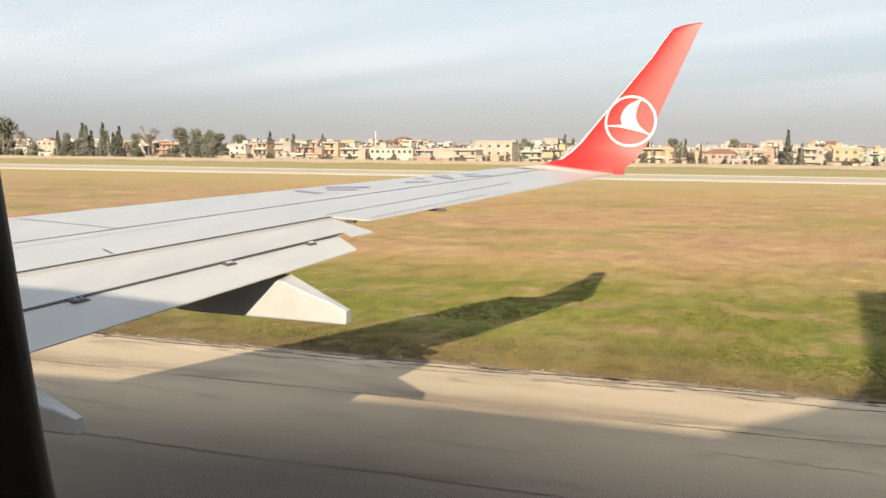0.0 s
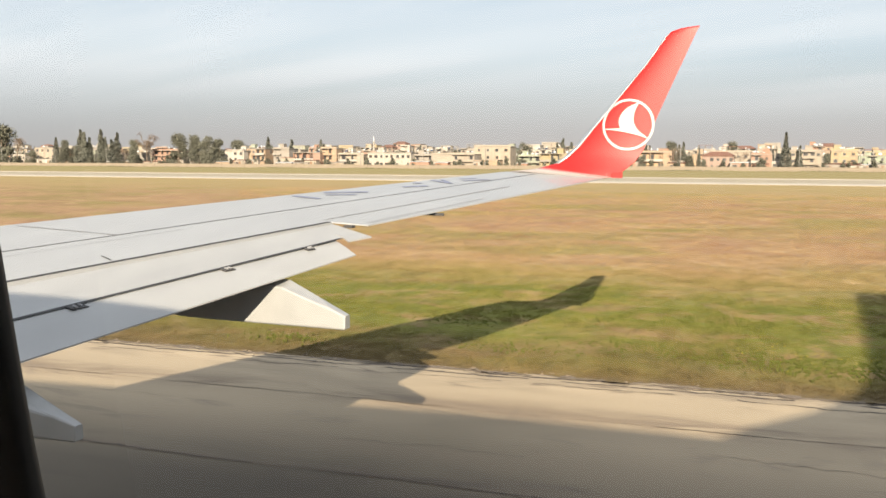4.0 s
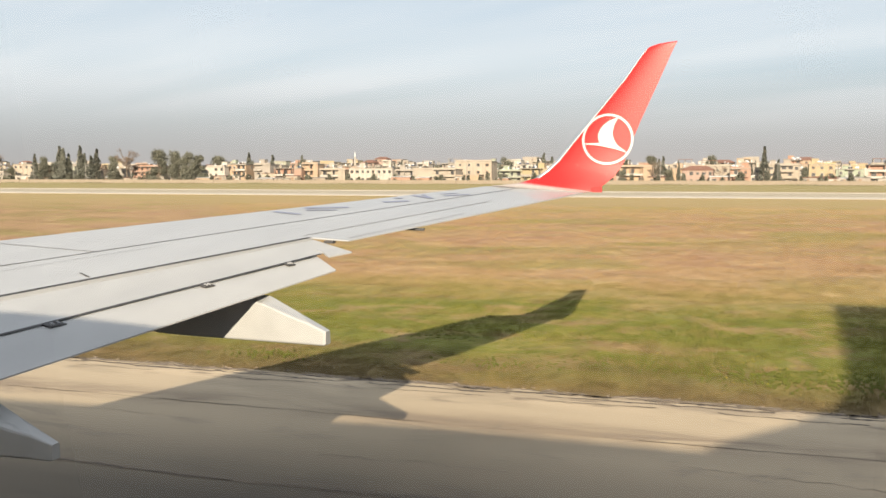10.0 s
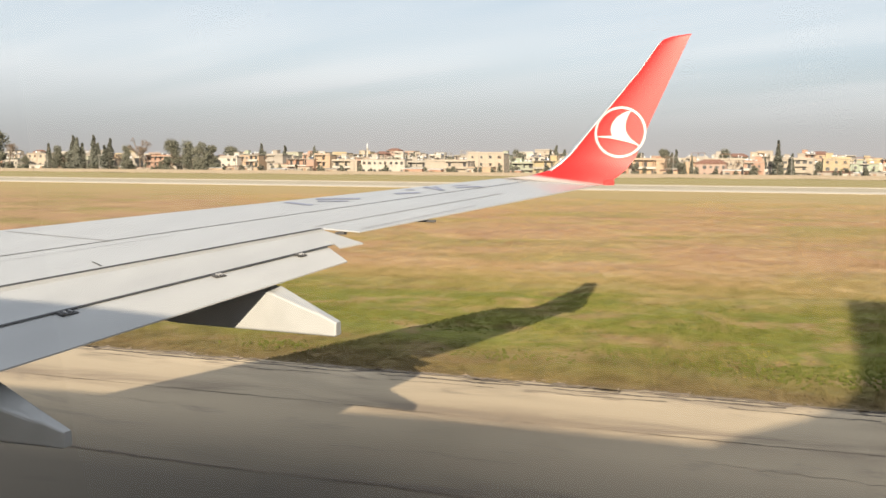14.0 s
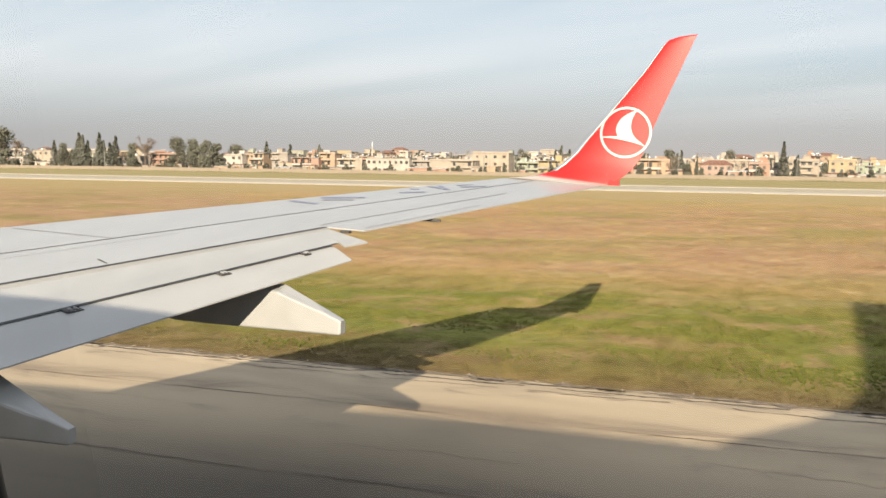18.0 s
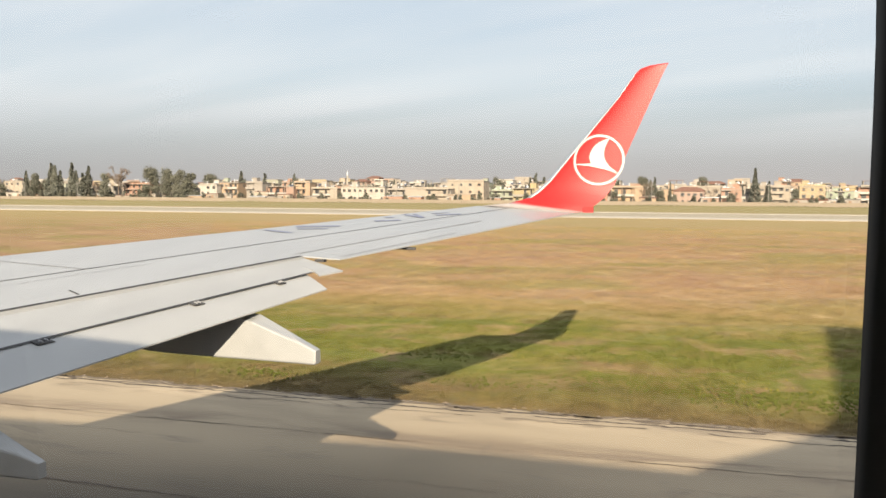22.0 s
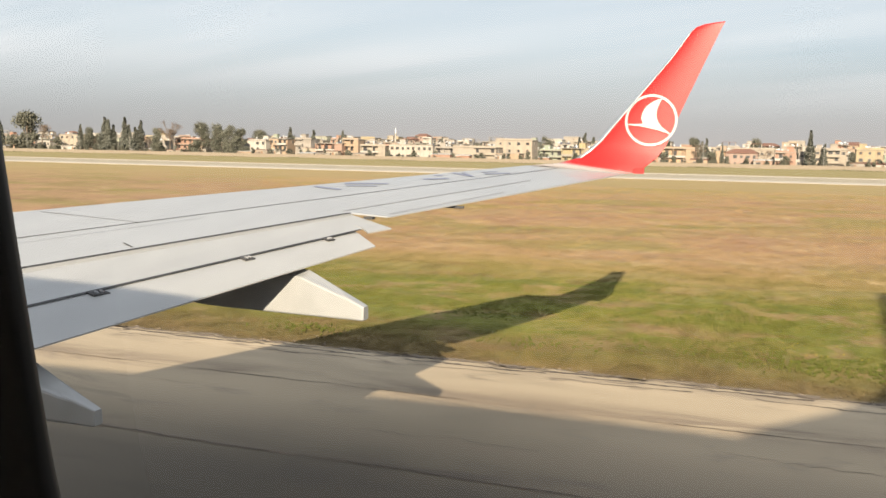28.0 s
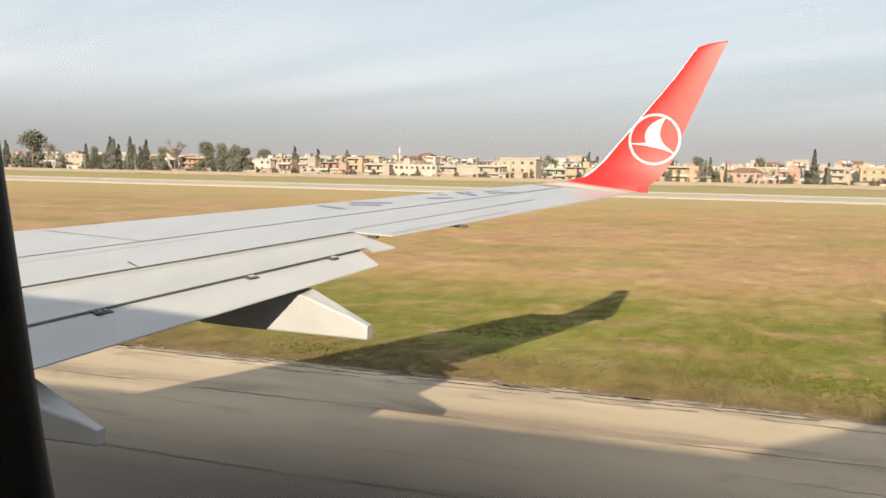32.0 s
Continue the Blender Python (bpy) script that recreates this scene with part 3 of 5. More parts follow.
def build_fairing(y, tail, tail_top, tail_low, climb, ceiling, nose, half, mat, label, crest=0.8, taper=0.66, shelf=0.72, sink=0.05):
    """A canoe-shaped flap track fairing: its top falls from the flap to a blunt, drooping tail; flat sides meet in rounded edges."""
    bm = bmesh.new()
    rings = []
    length = tail - nose
    for i in range(19):
        u = i / 18
        x = nose + length * u
        under = max(0.0, min(1.0, (tail - x - shelf) / 0.16)) if climb > 0.1 else 0.0
        top = min(tail_top + climb * (tail - x), ceiling) - sink * under
        low = tail_low + 0.03 * (tail - x) + 0.9 * (ceiling - tail_low) * max(0.0, 0.42 - u) ** 2 / 0.1764
        low = min(low, top - 0.02)
        w = half * (0.35 + 0.65 * math.sin(math.pi * min(0.5, u * 1.1))) * (1 - taper * max(0.0, u - 0.5) / 0.5)
        deep = top - low
        c = min(0.022, 0.3 * w, 0.3 * deep)
        narrow = crest + (0.9 - crest) * max(0.0, u - 0.7) / 0.3
        slope = min(0.055, 0.08 * (tail - x), 0.3 * deep) * (1 - under) if climb > 0.1 else 0.0
        ring = []
        for sy, sz in ((1, 1), (-1, 1), (-1, -1), (1, -1)):
            wide = w * (narrow if sz > 0 else 1.0)
            if (sy, sz) == (-1, 1) and slope > 0.015:
                edge = ((wide * 0.2, top - slope * 0.62), (wide - 0.026, top - slope + 0.005), (wide - 0.007, top - slope - 0.003), (wide, top - slope - 0.018))
                ring += [(x, y - a, b) for a, b in edge]
                continue
            for k in range(4):
                a = radians(30 * k) if sy * sz > 0 else radians(90 - 30 * k)
                ring.append((x, y + sy * (wide - c + c * math.cos(a)), (top + low) / 2 + sz * (deep / 2 - c + c * math.sin(a))))
        rings.append(ring)
    last = rings[-1]
    mid = Vector((sum(p[0] for p in last) / 16, sum(p[1] for p in last) / 16, sum(p[2] for p in last) / 16))
    rings.append([Vector(p).lerp(mid, 0.14) + Vector((0.018, 0, 0)) for p in last])
    loft(bm, rings)
    return part("flap_track_fairing", bm, mat, AIRCRAFT, label)


build_fairing(7.868, -3.764, 2.538, 2.395, 0.46, 2.850, -6.54, 0.180, FAIRING_PAINT, "off-white flap track fairing with a blunt tail")
build_fairing(4.99, -4.365, 2.221, 2.101, 0.37, 2.546, -7.0, 0.245, FAIRING_PAINT, "off-white flap track fairing with a blunt tail", 0.95, 0.82, 1.1, 0.14)
build_fairing(11.03, -3.953, 3.292, 3.258, 0.02, 3.302, -4.394, 0.05, SEAM, "small dark hinge fairing under the aileron")

# The winglet: leading and trailing points of its sections, root to tip.
WINGLET = [
    ((-4.36, 15.5, 3.725), (-2.78, 15.5, 3.628)), ((-3.95, 15.56, 3.765), (-2.64, 15.53, 3.66)),
    ((-3.62, 15.63, 3.86), (-2.47, 15.58, 3.75)), ((-3.47, 15.70, 3.97), (-2.30, 15.66, 3.90)),
    ((-3.28, 15.735, 4.15), (-2.163, 15.725, 4.10)), ((-3.055, 15.754, 4.427), (-2.075, 15.75, 4.36)),
    ((-2.675, 15.796, 4.889), (-1.90, 15.79, 4.80)), ((-2.17, 15.85, 5.499), (-1.60, 15.85, 5.50)),
    ((-1.885, 15.889, 5.91), (-1.40, 15.89, 5.97)), ((-1.80, 15.897, 5.99), (-1.355, 15.90, 6.055)),
    ((-1.66, 15.90, 6.035), (-1.345, 15.905, 6.075)),
]


def build_winglet():
    bm = bmesh.new()
    rings, inner = [], []
    for i, (a, b) in enumerate(WINGLET):
        a, b = Vector(a), Vector(b)
        prev, after = WINGLET[max(i - 1, 0)], WINGLET[min(i + 1, len(WINGLET) - 1)]
        rise = (Vector(after[0]) + Vector(after[1]) - Vector(prev[0]) - Vector(prev[1])) / 2
        side = (b - a).cross(rise).normalized()
        if side.y > 0 or (abs(side.y) < 0.3 and side.z < 0):
            side = -side
        chord = (b - a).length
        thick = 0.10 * chord * 0.5
        ring = []
        us = (1.0, 0.8, 0.6, 0.4, 0.22, 0.1, 0.03, 0.0)
        for u in us:
            t = thick * 2.6 * (math.sqrt(u) * (1 - u)) + 0.004
            ring.append(a + (b - a) * u + side * t)
        for u in us[::-1][1:]:
            t = thick * 1.6 * (math.sqrt(u) * (1 - u)) + 0.004
            ring.append(a + (b - a) * u - side * t)
        rings.append(ring)
        inner.append((a, b, side, thick))
    rows = loft(bm, rings)
    for lower, upper in zip(rows, rows[1:]):
        for i in (0, len(lower) - 1):
            bm.edges.get((lower[i], upper[i])).smooth = False
    ob = part("winglet", bm, WINGLET_PAINT, AIRCRAFT, "glossy red upswept winglet", True)
    # Bare metal leading edge.
    bm = bmesh.new()
    rings = []
    for n, (a, b, side, thick) in enumerate(inner[2:10]):
        ring = []
        for u, s in ((0.085 - 0.006 * n, 1), (0.025, 1), (0.0, 1), (-0.006, 0), (0.0, -1), (0.03, -1)):
            t = thick * 2.6 * math.sqrt(max(u, 0)) * (1 - u) + 0.011
            ring.append(a + (b - a) * u + side * t * s)
        rings.append(ring)
    loft(bm, rings, cap=True)
    part("leading_edge", bm, BARE_METAL, ob, "polished bare metal leading edge", True)
    return ob, inner


WINGLET_OB, WINGLET_FRAMES = build_winglet()


def on_winglet(x, z, lift):
    """A place on the winglet's inboard face, given along and up."""
    for (a, b, _, t0), (c, d, _, t1) in zip(WINGLET_FRAMES, WINGLET_FRAMES[1:]):
        za, zc = (a.z + b.z) / 2, (c.z + d.z) / 2
        if z <= zc or c is WINGLET_FRAMES[-1][0]:
            w = (z - za) / (zc - za)
            p, q = a.lerp(c, w), b.lerp(d, w)
            u = min(1.0, max(0.0, (x - p.x) / (q.x - p.x)))
            thick = (t0 + (t1 - t0) * w) * 2.6 * math.sqrt(u) * (1 - u) + 0.004
            return (x, p.y + (q.y - p.y) * u - thick - lift, z)
    return (x, 15.7, z)


def emblem_sheet(name, rows, label):
    """A thin painted shape: rows of left and right plan points, filled between."""
    verts, faces = [], []
    n = len(rows[0])
    for row in rows:
        verts += [on_winglet(x, z, 0.016) for x, z in row]
    for j in range(len(rows) - 1):
        for i in range(n - 1):
            a = j * n + i
            faces.append((a, a + 1, a + n + 1, a + n))
    return piece(name, mesh_data(name, verts, faces, WHITE_PAINT), WINGLET_OB, label)


def along(table, v):
    """Read a table of (key, value) pairs at v, smoothly between its rows."""
    for (a, p), (b, q) in zip(table, table[1:]):
        if v <= b:
            w = max(0.0, (v - a) / (b - a))
            return p + (q - p) * w
    return table[-1][1]


def build_emblem():
    cx, cz, r = -2.420, 4.508, 0.405
    ring = []
    for i in range(65):
        a = 2 * math.pi * i / 64
        c, s = math.cos(a), math.sin(a)
        ring.append([(cx + (r + d) * c, cz + (r + d) * s) for d in (-0.026, -0.006, 0.014)])
    emblem_sheet("emblem_ring", ring, "white painted ring")
    # A raised swept shape whose front bulges and whose back edge is hollow, over a thin swept bar.
    front = [(-0.34, 0.10), (-0.20, -0.26), (-0.10, -0.33), (0.06, -0.385), (0.14, -0.39), (0.28, -0.36), (0.45, -0.28), (0.60, -0.16), (0.74, 0.04), (0.82, 0.22), (0.87, 0.40)]
    back = [(-0.34, 0.47), (-0.22, 0.40), (-0.09, 0.30), (0.06, 0.235), (0.18, 0.205), (0.29, 0.205), (0.45, 0.23), (0.60, 0.275), (0.74, 0.34), (0.82, 0.39), (0.87, 0.425)]
    wing_shape = []
    for i in range(25):
        v = 0.87 - 1.21 * i / 24
        left, right = cx + r * along(front, v), cx + r * along(back, v)
        wing_shape.append([(left + (right - left) * k / 4, cz + r * v) for k in range(5)])
    emblem_sheet("emblem_wing", wing_shape, "white painted swept shape")
    upper = [(-0.93, -0.165), (-0.32, -0.14), (0.10, -0.14), (0.40, -0.24), (0.62, -0.40), (0.80, -0.56)]
    lower = [(-0.93, -0.20), (-0.40, -0.25), (-0.07, -0.315), (0.30, -0.40), (0.62, -0.50), (0.80, -0.58)]
    bar_shape = []
    for i in range(19):
        v = -0.93 + 1.73 * i / 18
        top, low = cz + r * along(upper, v), cz + r * along(lower, v)
        bar_shape.append([(cx + r * v, low + (top - low) * k / 2) for k in range(3)])
    emblem_sheet("emblem_bar", bar_shape, "white painted swept bar")


build_emblem()
block("navigation_light", RED_PAINT, WINGLET_OB, (-2.55, 15.50, 3.69), (0.17, 0.05, 0.09), "small red light housing")

# Plain bars stand where the painted marks are.
for ax, ay, bx, by, bar_w in ((-6.32, 11.58, -5.9, 11.54, 0.045), (-6.09, 12.03, -5.56, 12.37, 0.05), (-5.98, 11.87, -5.61, 12.09, 0.035), (-5.3, 13.04, -5.01, 13.32, 0.05), (-5.31, 13.48, -5.18, 13.52, 0.04), (-5.16, 13.89, -4.77, 13.71, 0.045), (-5.04, 14.03, -4.77, 13.71, 0.03), (-4.81, 14.22, -4.61, 14.44, 0.03), (-4.7, 14.08, -4.38, 14.39, 0.045)):
    strip("registration_bar", WING, MARK_BLUE, (ax, ay), (bx, by), bar_w, 0.006)



def fuselage_ring(x, n=72):
    ry, rz, zc = 1.88, 2.08, 3.715
    k = 1.0
    if x > 7.0:
        k = 1 - 0.8 * ((x - 7) / 10) ** 1.3
    if x < -16:
        k = math.sqrt(max(0.02, 1 - ((-16 - x) / 6.3) ** 2))
    zc += (1 - k) * (1.3 if x > 0 else -0.5) + 0.03 * min(0.0, x + 1.0)
    return [(x, -1.6 + ry * k * math.cos(2 * math.pi * i / n), zc + rz * k * math.sin(2 * math.pi * i / n)) for i in range(n)]


def build_fuselage():
    port_windows = [-9.9 + 0.55 * i for i in range(27)]
    xs = sorted([-22.2, -21.5, -20, -18, -16, -12, -0.75, 0.62, 7, 8.5, 10, 12, 14, 17] + [x + d for x in port_windows for d in (0, 0.26)])
    bm = bmesh.new()
    loft(bm, [fuselage_ring(x) for x in xs])
    holes = []
    for f in bm.faces:
        c = f.calc_center_median()
        if -0.75 < c.x < 0.62 and c.y > 0 and 3.45 < c.z < 4.55:
            holes.append(f)
        if any(a < c.x < a + 0.26 for a in port_windows) and c.y < -3.2 and 3.85 < c.z < 4.25:
            holes.append(f)
    bmesh.ops.delete(bm, geom=list(set(holes)), context="FACES")
    ob = part("fuselage", bm, FUSELAGE_PAINT, AIRCRAFT, "white painted fuselage shell", True)
    return ob


FUSELAGE = build_fuselage()


def plate(name, plan, y, half, mat, label):
    """An upright tail surface from its side outline (x, z)."""
    bm = bmesh.new()
    loft(bm, [[(x, y - half, z) for x, z in plan], [(x, y + half, z) for x, z in plan]])
    bmesh.ops.bevel(bm, geom=bm.edges[:], offset=half * 0.3, segments=2, affect="EDGES")
    return part(name, bm, mat, AIRCRAFT, label)


plate("tail_fin", [(2.7, 5.6), (3.84, 6.16), (5.04, 6.62), (6.11, 7.12), (6.75, 7.6), (8.45, 9.65), (10.45, 12.3), (13.2, 12.4), (14.2, 5.3)], -1.6, 0.12, RED_PAINT, "red tail fin")


def build_tailplane():
    bm = bmesh.new()
    rings = []
    for y, x0, x1, z in ((-7.6, 14.6, 16.0, 5.2), (-1.6, 10.8, 14.6, 4.6), (4.4, 14.6, 16.0, 5.2)):
        rings.append([(x0, y, z), (x0 + (x1 - x0) * 0.3, y, z + 0.12), (x1, y, z + 0.01), (x1, y, z - 0.01), (x0 + (x1 - x0) * 0.3, y, z - 0.12)])
    loft(bm, rings)
    part("tailplane", bm, WING_PAINT, AIRCRAFT, "grey tailplane")


build_tailplane()


def build_gear(x, y, top, radius):
    """A landing gear leg with two tyres on one axle."""
    bm = bmesh.new()
    bmesh.ops.create_cone(bm, cap_ends=True, segments=12, radius1=0.10, radius2=0.12, depth=top - radius, matrix=Matrix.Translation((x, y, (top + radius) / 2)))
    bmesh.ops.create_cone(bm, cap_ends=True, segments=12, radius1=0.07, radius2=0.07, depth=0.9, matrix=Matrix.Translation((x, y, radius)) @ Matrix.Rotation(radians(90), 4, "X"))
    leg = part("gear_leg", bm, BARE_METAL, AIRCRAFT, "metal landing gear leg")
    for off in (-0.42, 0.42):
        bm = bmesh.new()
        bmesh.ops.create_cone(bm, cap_ends=True, segments=28, radius1=radius, radius2=radius, depth=0.36, matrix=Matrix.Translation((x, y + off, radius + 0.002)) @ Matrix.Rotation(radians(90), 4, "X"))
        bmesh.ops.bevel(bm, geom=bm.edges[:], offset=0.05, segments=2, affect="EDGES")
        part("tyre", bm, RUBBER, leg, "black rubber tyre")


build_gear(-5.6, -4.4, 2.3, 0.56)
build_gear(-5.6, 1.2, 2.3, 0.56)
build_gear(-19.0, -1.6, 2.4, 0.34)


# Cabin window: a rounded opening in the side panel, close to the eye.
def window_loop(grow, n=80):
    """The opening's outline; grow moves it outward."""
    x0, x1, z0, z1 = -0.231 - grow, 0.056 + grow, 3.79 - grow, 4.145 + grow
    cx, cz, ax, az = (x0 + x1) / 2, (z0 + z1) / 2, (x1 - x0) / 2, (z1 - z0) / 2
    pts = []
    for i in range(n):
        a = 2 * math.pi * (i + 0.5) / n
        c, s = math.cos(a), math.sin(a)
        e = 4.6
        k = (abs(c) ** e + abs(s) ** e) ** (-1 / e)
        pts.append((cx + ax * c * k, cz + az * s * k))
    return pts


def lean_y(z, push=0.0):
    return 0.235 - 0.16 * (z - 4.0) + push


def ring_mesh(name, steps, mat, parent, label):
    """Bands between successive outlines: steps of (grow, push toward outside)."""
    bm = bmesh.new()
    loft(bm, [[(x, lean_y(z, push), z) for x, z in window_loop(grow)] for grow, push in steps], cap=False)
    return part(name, bm, mat, parent, label, True)


ring_mesh("window_gasket", [(0.05, 0.03), (0.012, 0.010), (0.002, 0.004), (0.0, 0.0), (0.002, -0.004), (0.006, -0.006), (0.018, -0.008), (0.021, -0.006), (0.0215, 0.002)], GASKET, FUSELAGE, "black rubber window gasket")
ring_mesh("window_surround", [(0.0205, -0.004), (0.024, -0.008), (0.036, -0.017), (0.07, -0.030), (0.14, -0.036), (0.32, -0.036), (0.55, -0.02)], CABIN, FUSELAGE, "grey plastic window surround")
ring_mesh("window_reveal", [(0.05, 0.03), (0.10, 0.045), (0.20, 0.05), (0.40, 0.03)], GASKET, FUSELAGE, "dark window reveal")


def build_pane():
    pts = window_loop(0.035)
    verts = [(x, lean_y(z, 0.022), z) for x, z in pts]
    data = mesh_data("window_pane", verts, [tuple(range(len(verts)))], PANE)
    ob = piece("window_pane", data, FUSELAGE, "clear acrylic pane")
    ob.visible_shadow = False


build_pane()


# ---- grass ----
def build_grass(name, clumps, each, y0, y1, crowd, left, right, tall, wide, spread, seed, label):
    """Tufts of grass: clumps of narrow bent leaves, each leaf three triangles; the field's width grows with y."""
    rng = np.random.default_rng(seed)
    cy = y0 + (y1 - y0) * rng.random(clumps) ** crowd
    cx = left(cy) + (right(cy) - left(cy)) * rng.random(clumps)
    lush = np.array([0.5 + 0.9 * max(0.0, noise.noise((a * 0.22, b * 0.3, seed)) + 0.25) for a, b in zip(cx, cy)])
    size = lush * (0.45 + 0.75 * rng.random(clumps) ** 1.5)
    far = cy / y0
    n = clumps * each
    rep = lambda a: np.repeat(a, each)
    reach = rep(spread * size * (0.6 + 0.4 * far))
    x = rep(cx) + rng.normal(0, 1, n) * reach
    y = np.maximum(rep(cy) + rng.normal(0, 1, n) * reach, y0 - 0.12)
    height = tall * rep(size) * (0.35 + 0.65 * rng.random(n))
    width = wide * rep(far) * (0.5 + 0.8 * rng.random(n))
    bend = height * (0.25 + 0.75 * rng.random(n))
    lean = rng.random(n) * 2 * np.pi
    bx, by = np.cos(lean) * bend, (0.25 + np.abs(np.sin(lean))) * bend * 0.6
    z = np.full(n, -0.06)
    verts = np.empty((n, 5, 3))
    verts[:, 0] = np.stack([x - width, y, z], 1)
    verts[:, 1] = np.stack([x + width, y, z], 1)
    verts[:, 2] = np.stack([x + width * 0.7 + bx * 0.45, y + by * 0.45, z + 0.05 + height * 0.68], 1)
    verts[:, 3] = np.stack([x - width * 0.7 + bx * 0.45, y + by * 0.45, z + 0.05 + height * 0.68], 1)
    verts[:, 4] = np.stack([x + bx, y + by, z + 0.05 + height], 1)
    base = np.arange(n)[:, None] * 5
    tris = np.concatenate([base + np.array([leaf]) for leaf in ((0, 1, 2), (0, 2, 3), (3, 2, 4))], 1).reshape(-1, 3)
    data = bpy.data.meshes.new(name)
    data.vertices.add(n * 5)
    data.vertices.foreach_set("co", verts.reshape(-1))
    data.loops.add(len(tris) * 3)
    data.loops.foreach_set("vertex_index", tris.reshape(-1))
    data.polygons.add(len(tris))
    data.polygons.foreach_set("loop_start", np.arange(0, len(tris) * 3, 3))
    data.update(calc_edges=True)
    data.materials.append(BLADES)
    tagged(new(name, data), label, "grass", kind="stuff")


build_grass("grass", 18000, 13, 16.85, 34.0, 1.25, lambda y: -5.0 - 0.55 * y, lambda y: 3.0 + 0.12 * y, 0.060, 0.0030, 0.11, 11, "short green and straw grass beside the taxiway")
build_grass("dry_grass", 17000, 9, 31.0, 105.0, 1.7, lambda y: -0.62 * y, lambda y: 3.0 + 0.13 * y, 0.14, 0.0050, 0.14, 23, "dry russet grass tussocks over the open airfield")


def build_weeds(name, places, tall, mat, seed, label):
    """Leafy weed clumps: rosettes of short bent leaves on the ground."""
    rng = random.Random(seed)
    verts, faces = [], []
    for cx, cy, spread, count in places:
        for _ in range(count):
            x, y = rng.gauss(cx, spread * 1.3), rng.gauss(cy, spread * 0.5)
            if y < 17.0:
                continue
            for _ in range(6):
                a = rng.uniform(0.4, 2.74)
                s = tall * rng.uniform(0.4, 1.0)
                w = 0.012 + 0.02 * rng.random()
                d, e = Vector((math.cos(a), math.sin(a), 0)), Vector((-math.sin(a), math.cos(a), 0))
                root = Vector((x, y, -0.04))
                mid = root + d * s * 0.6 + Vector((0, 0, 0.04 + s * 0.55))
                tip = root + d * s * 1.2 + Vector((0, 0, 0.04 + s * 0.72))
                i = len(verts)
                verts += [root - e * w * 0.4, root + e * w * 0.4, mid + e * w, tip, mid - e * w]
                faces += [(i, i + 1, i + 2, i + 4), (i + 4, i + 2, i + 3)]
    tagged(new(name, mesh_data(name, verts, faces, mat)), label, "weeds", kind="stuff")


def build_rubble():
    """Broken concrete chips and clods along the ragged pavement edge."""
    rng = random.Random(77)
    verts, faces = [], []
    for _ in range(420):
        x = rng.uniform(-28, 10)
        y = taxiway_edge(x) + rng.gauss(0.05, 0.13)
        s = 0.012 + 0.035 * rng.random() ** 2
        i = len(verts)
        turn = rng.random() * 6.28
        for k in range(5):
            a = turn + k * 1.2566
            q = s * rng.uniform(0.7, 1.3)
            verts.append((x + 1.5 * q * math.cos(a), y + q * math.sin(a), -0.012))
        verts.append((x, y, 0.002 + s * 0.2))
        faces += [(i + k, i + (k + 1) % 5, i + 5) for k in range(5)]
    tagged(new("rubble", mesh_data("rubble", verts, faces, TAR_PALE)), "small earthy chips and clods along the pavement edge", "rubble", kind="stuff")


build_rubble()


def weed_material():
    """Broad soft leaves that lie about level."""
    m, k, shader = material("weed_leaf", 0.75)
    one = m.node_tree.nodes.new("ShaderNodeNewGeometry").outputs["Random Per Island"]
    give(m, shader, "Base Color", k.mix(one, (0.072, 0.084, 0.015), (0.108, 0.120, 0.026)))
    level = k.node("ShaderNodeCombineXYZ", X=0.05, Y=-0.22, Z=0.97)
    give(m, shader, "Normal", level.outputs[0])
    shader.inputs["Specular IOR Level"].default_value = 0.05
    return m


WEED_LEAF = weed_material()
build_weeds("weeds", [(0.2, 19.2, 0.9, 260), (2.2, 19.0, 0.8, 240), (-2.6, 19.8, 0.7, 110), (-5.2, 18.9, 0.5, 60), (-10.2, 18.3, 0.5, 70), (-7.5, 21.5, 0.5, 50), (-1.5, 23.5, 0.8, 60)], 0.032, WEED_LEAF, 4, "dark green leafy weeds near the taxiway edge")


FLOWER_YELLOW = worn("flower_yellow", (0.42, 0.33, 0.02), 0.8, grain=30.0)


def build_flowers():
    """Small yellow flower heads over the weeds: flat four-petalled rosettes."""
    rng = random.Random(90)
    verts, faces = [], []
    for _ in range(70):
        x, y, z = rng.gauss(0.7, 1.2), rng.gauss(19.8, 0.7), rng.uniform(0.03, 0.11)
        r, turn = rng.uniform(0.008, 0.018), rng.random() * 1.57
        i = len(verts)
        verts.append((x, y, z - 0.004))
        for q in range(8):
            a, e = turn + q * 0.7854, r if q % 2 else r * 0.4
            verts.append((x + e * math.cos(a), y + e * math.sin(a), z + e * 0.5 * math.sin(a)))
        faces += [(i, i + 1 + q, i + 1 + (q + 1) % 8) for q in range(8)]
    tagged(new("flowers", mesh_data("flowers", verts, faces, FLOWER_YELLOW)), "small yellow flowers among the weeds by the taxiway", "flowers", kind="stuff")


build_flowers()


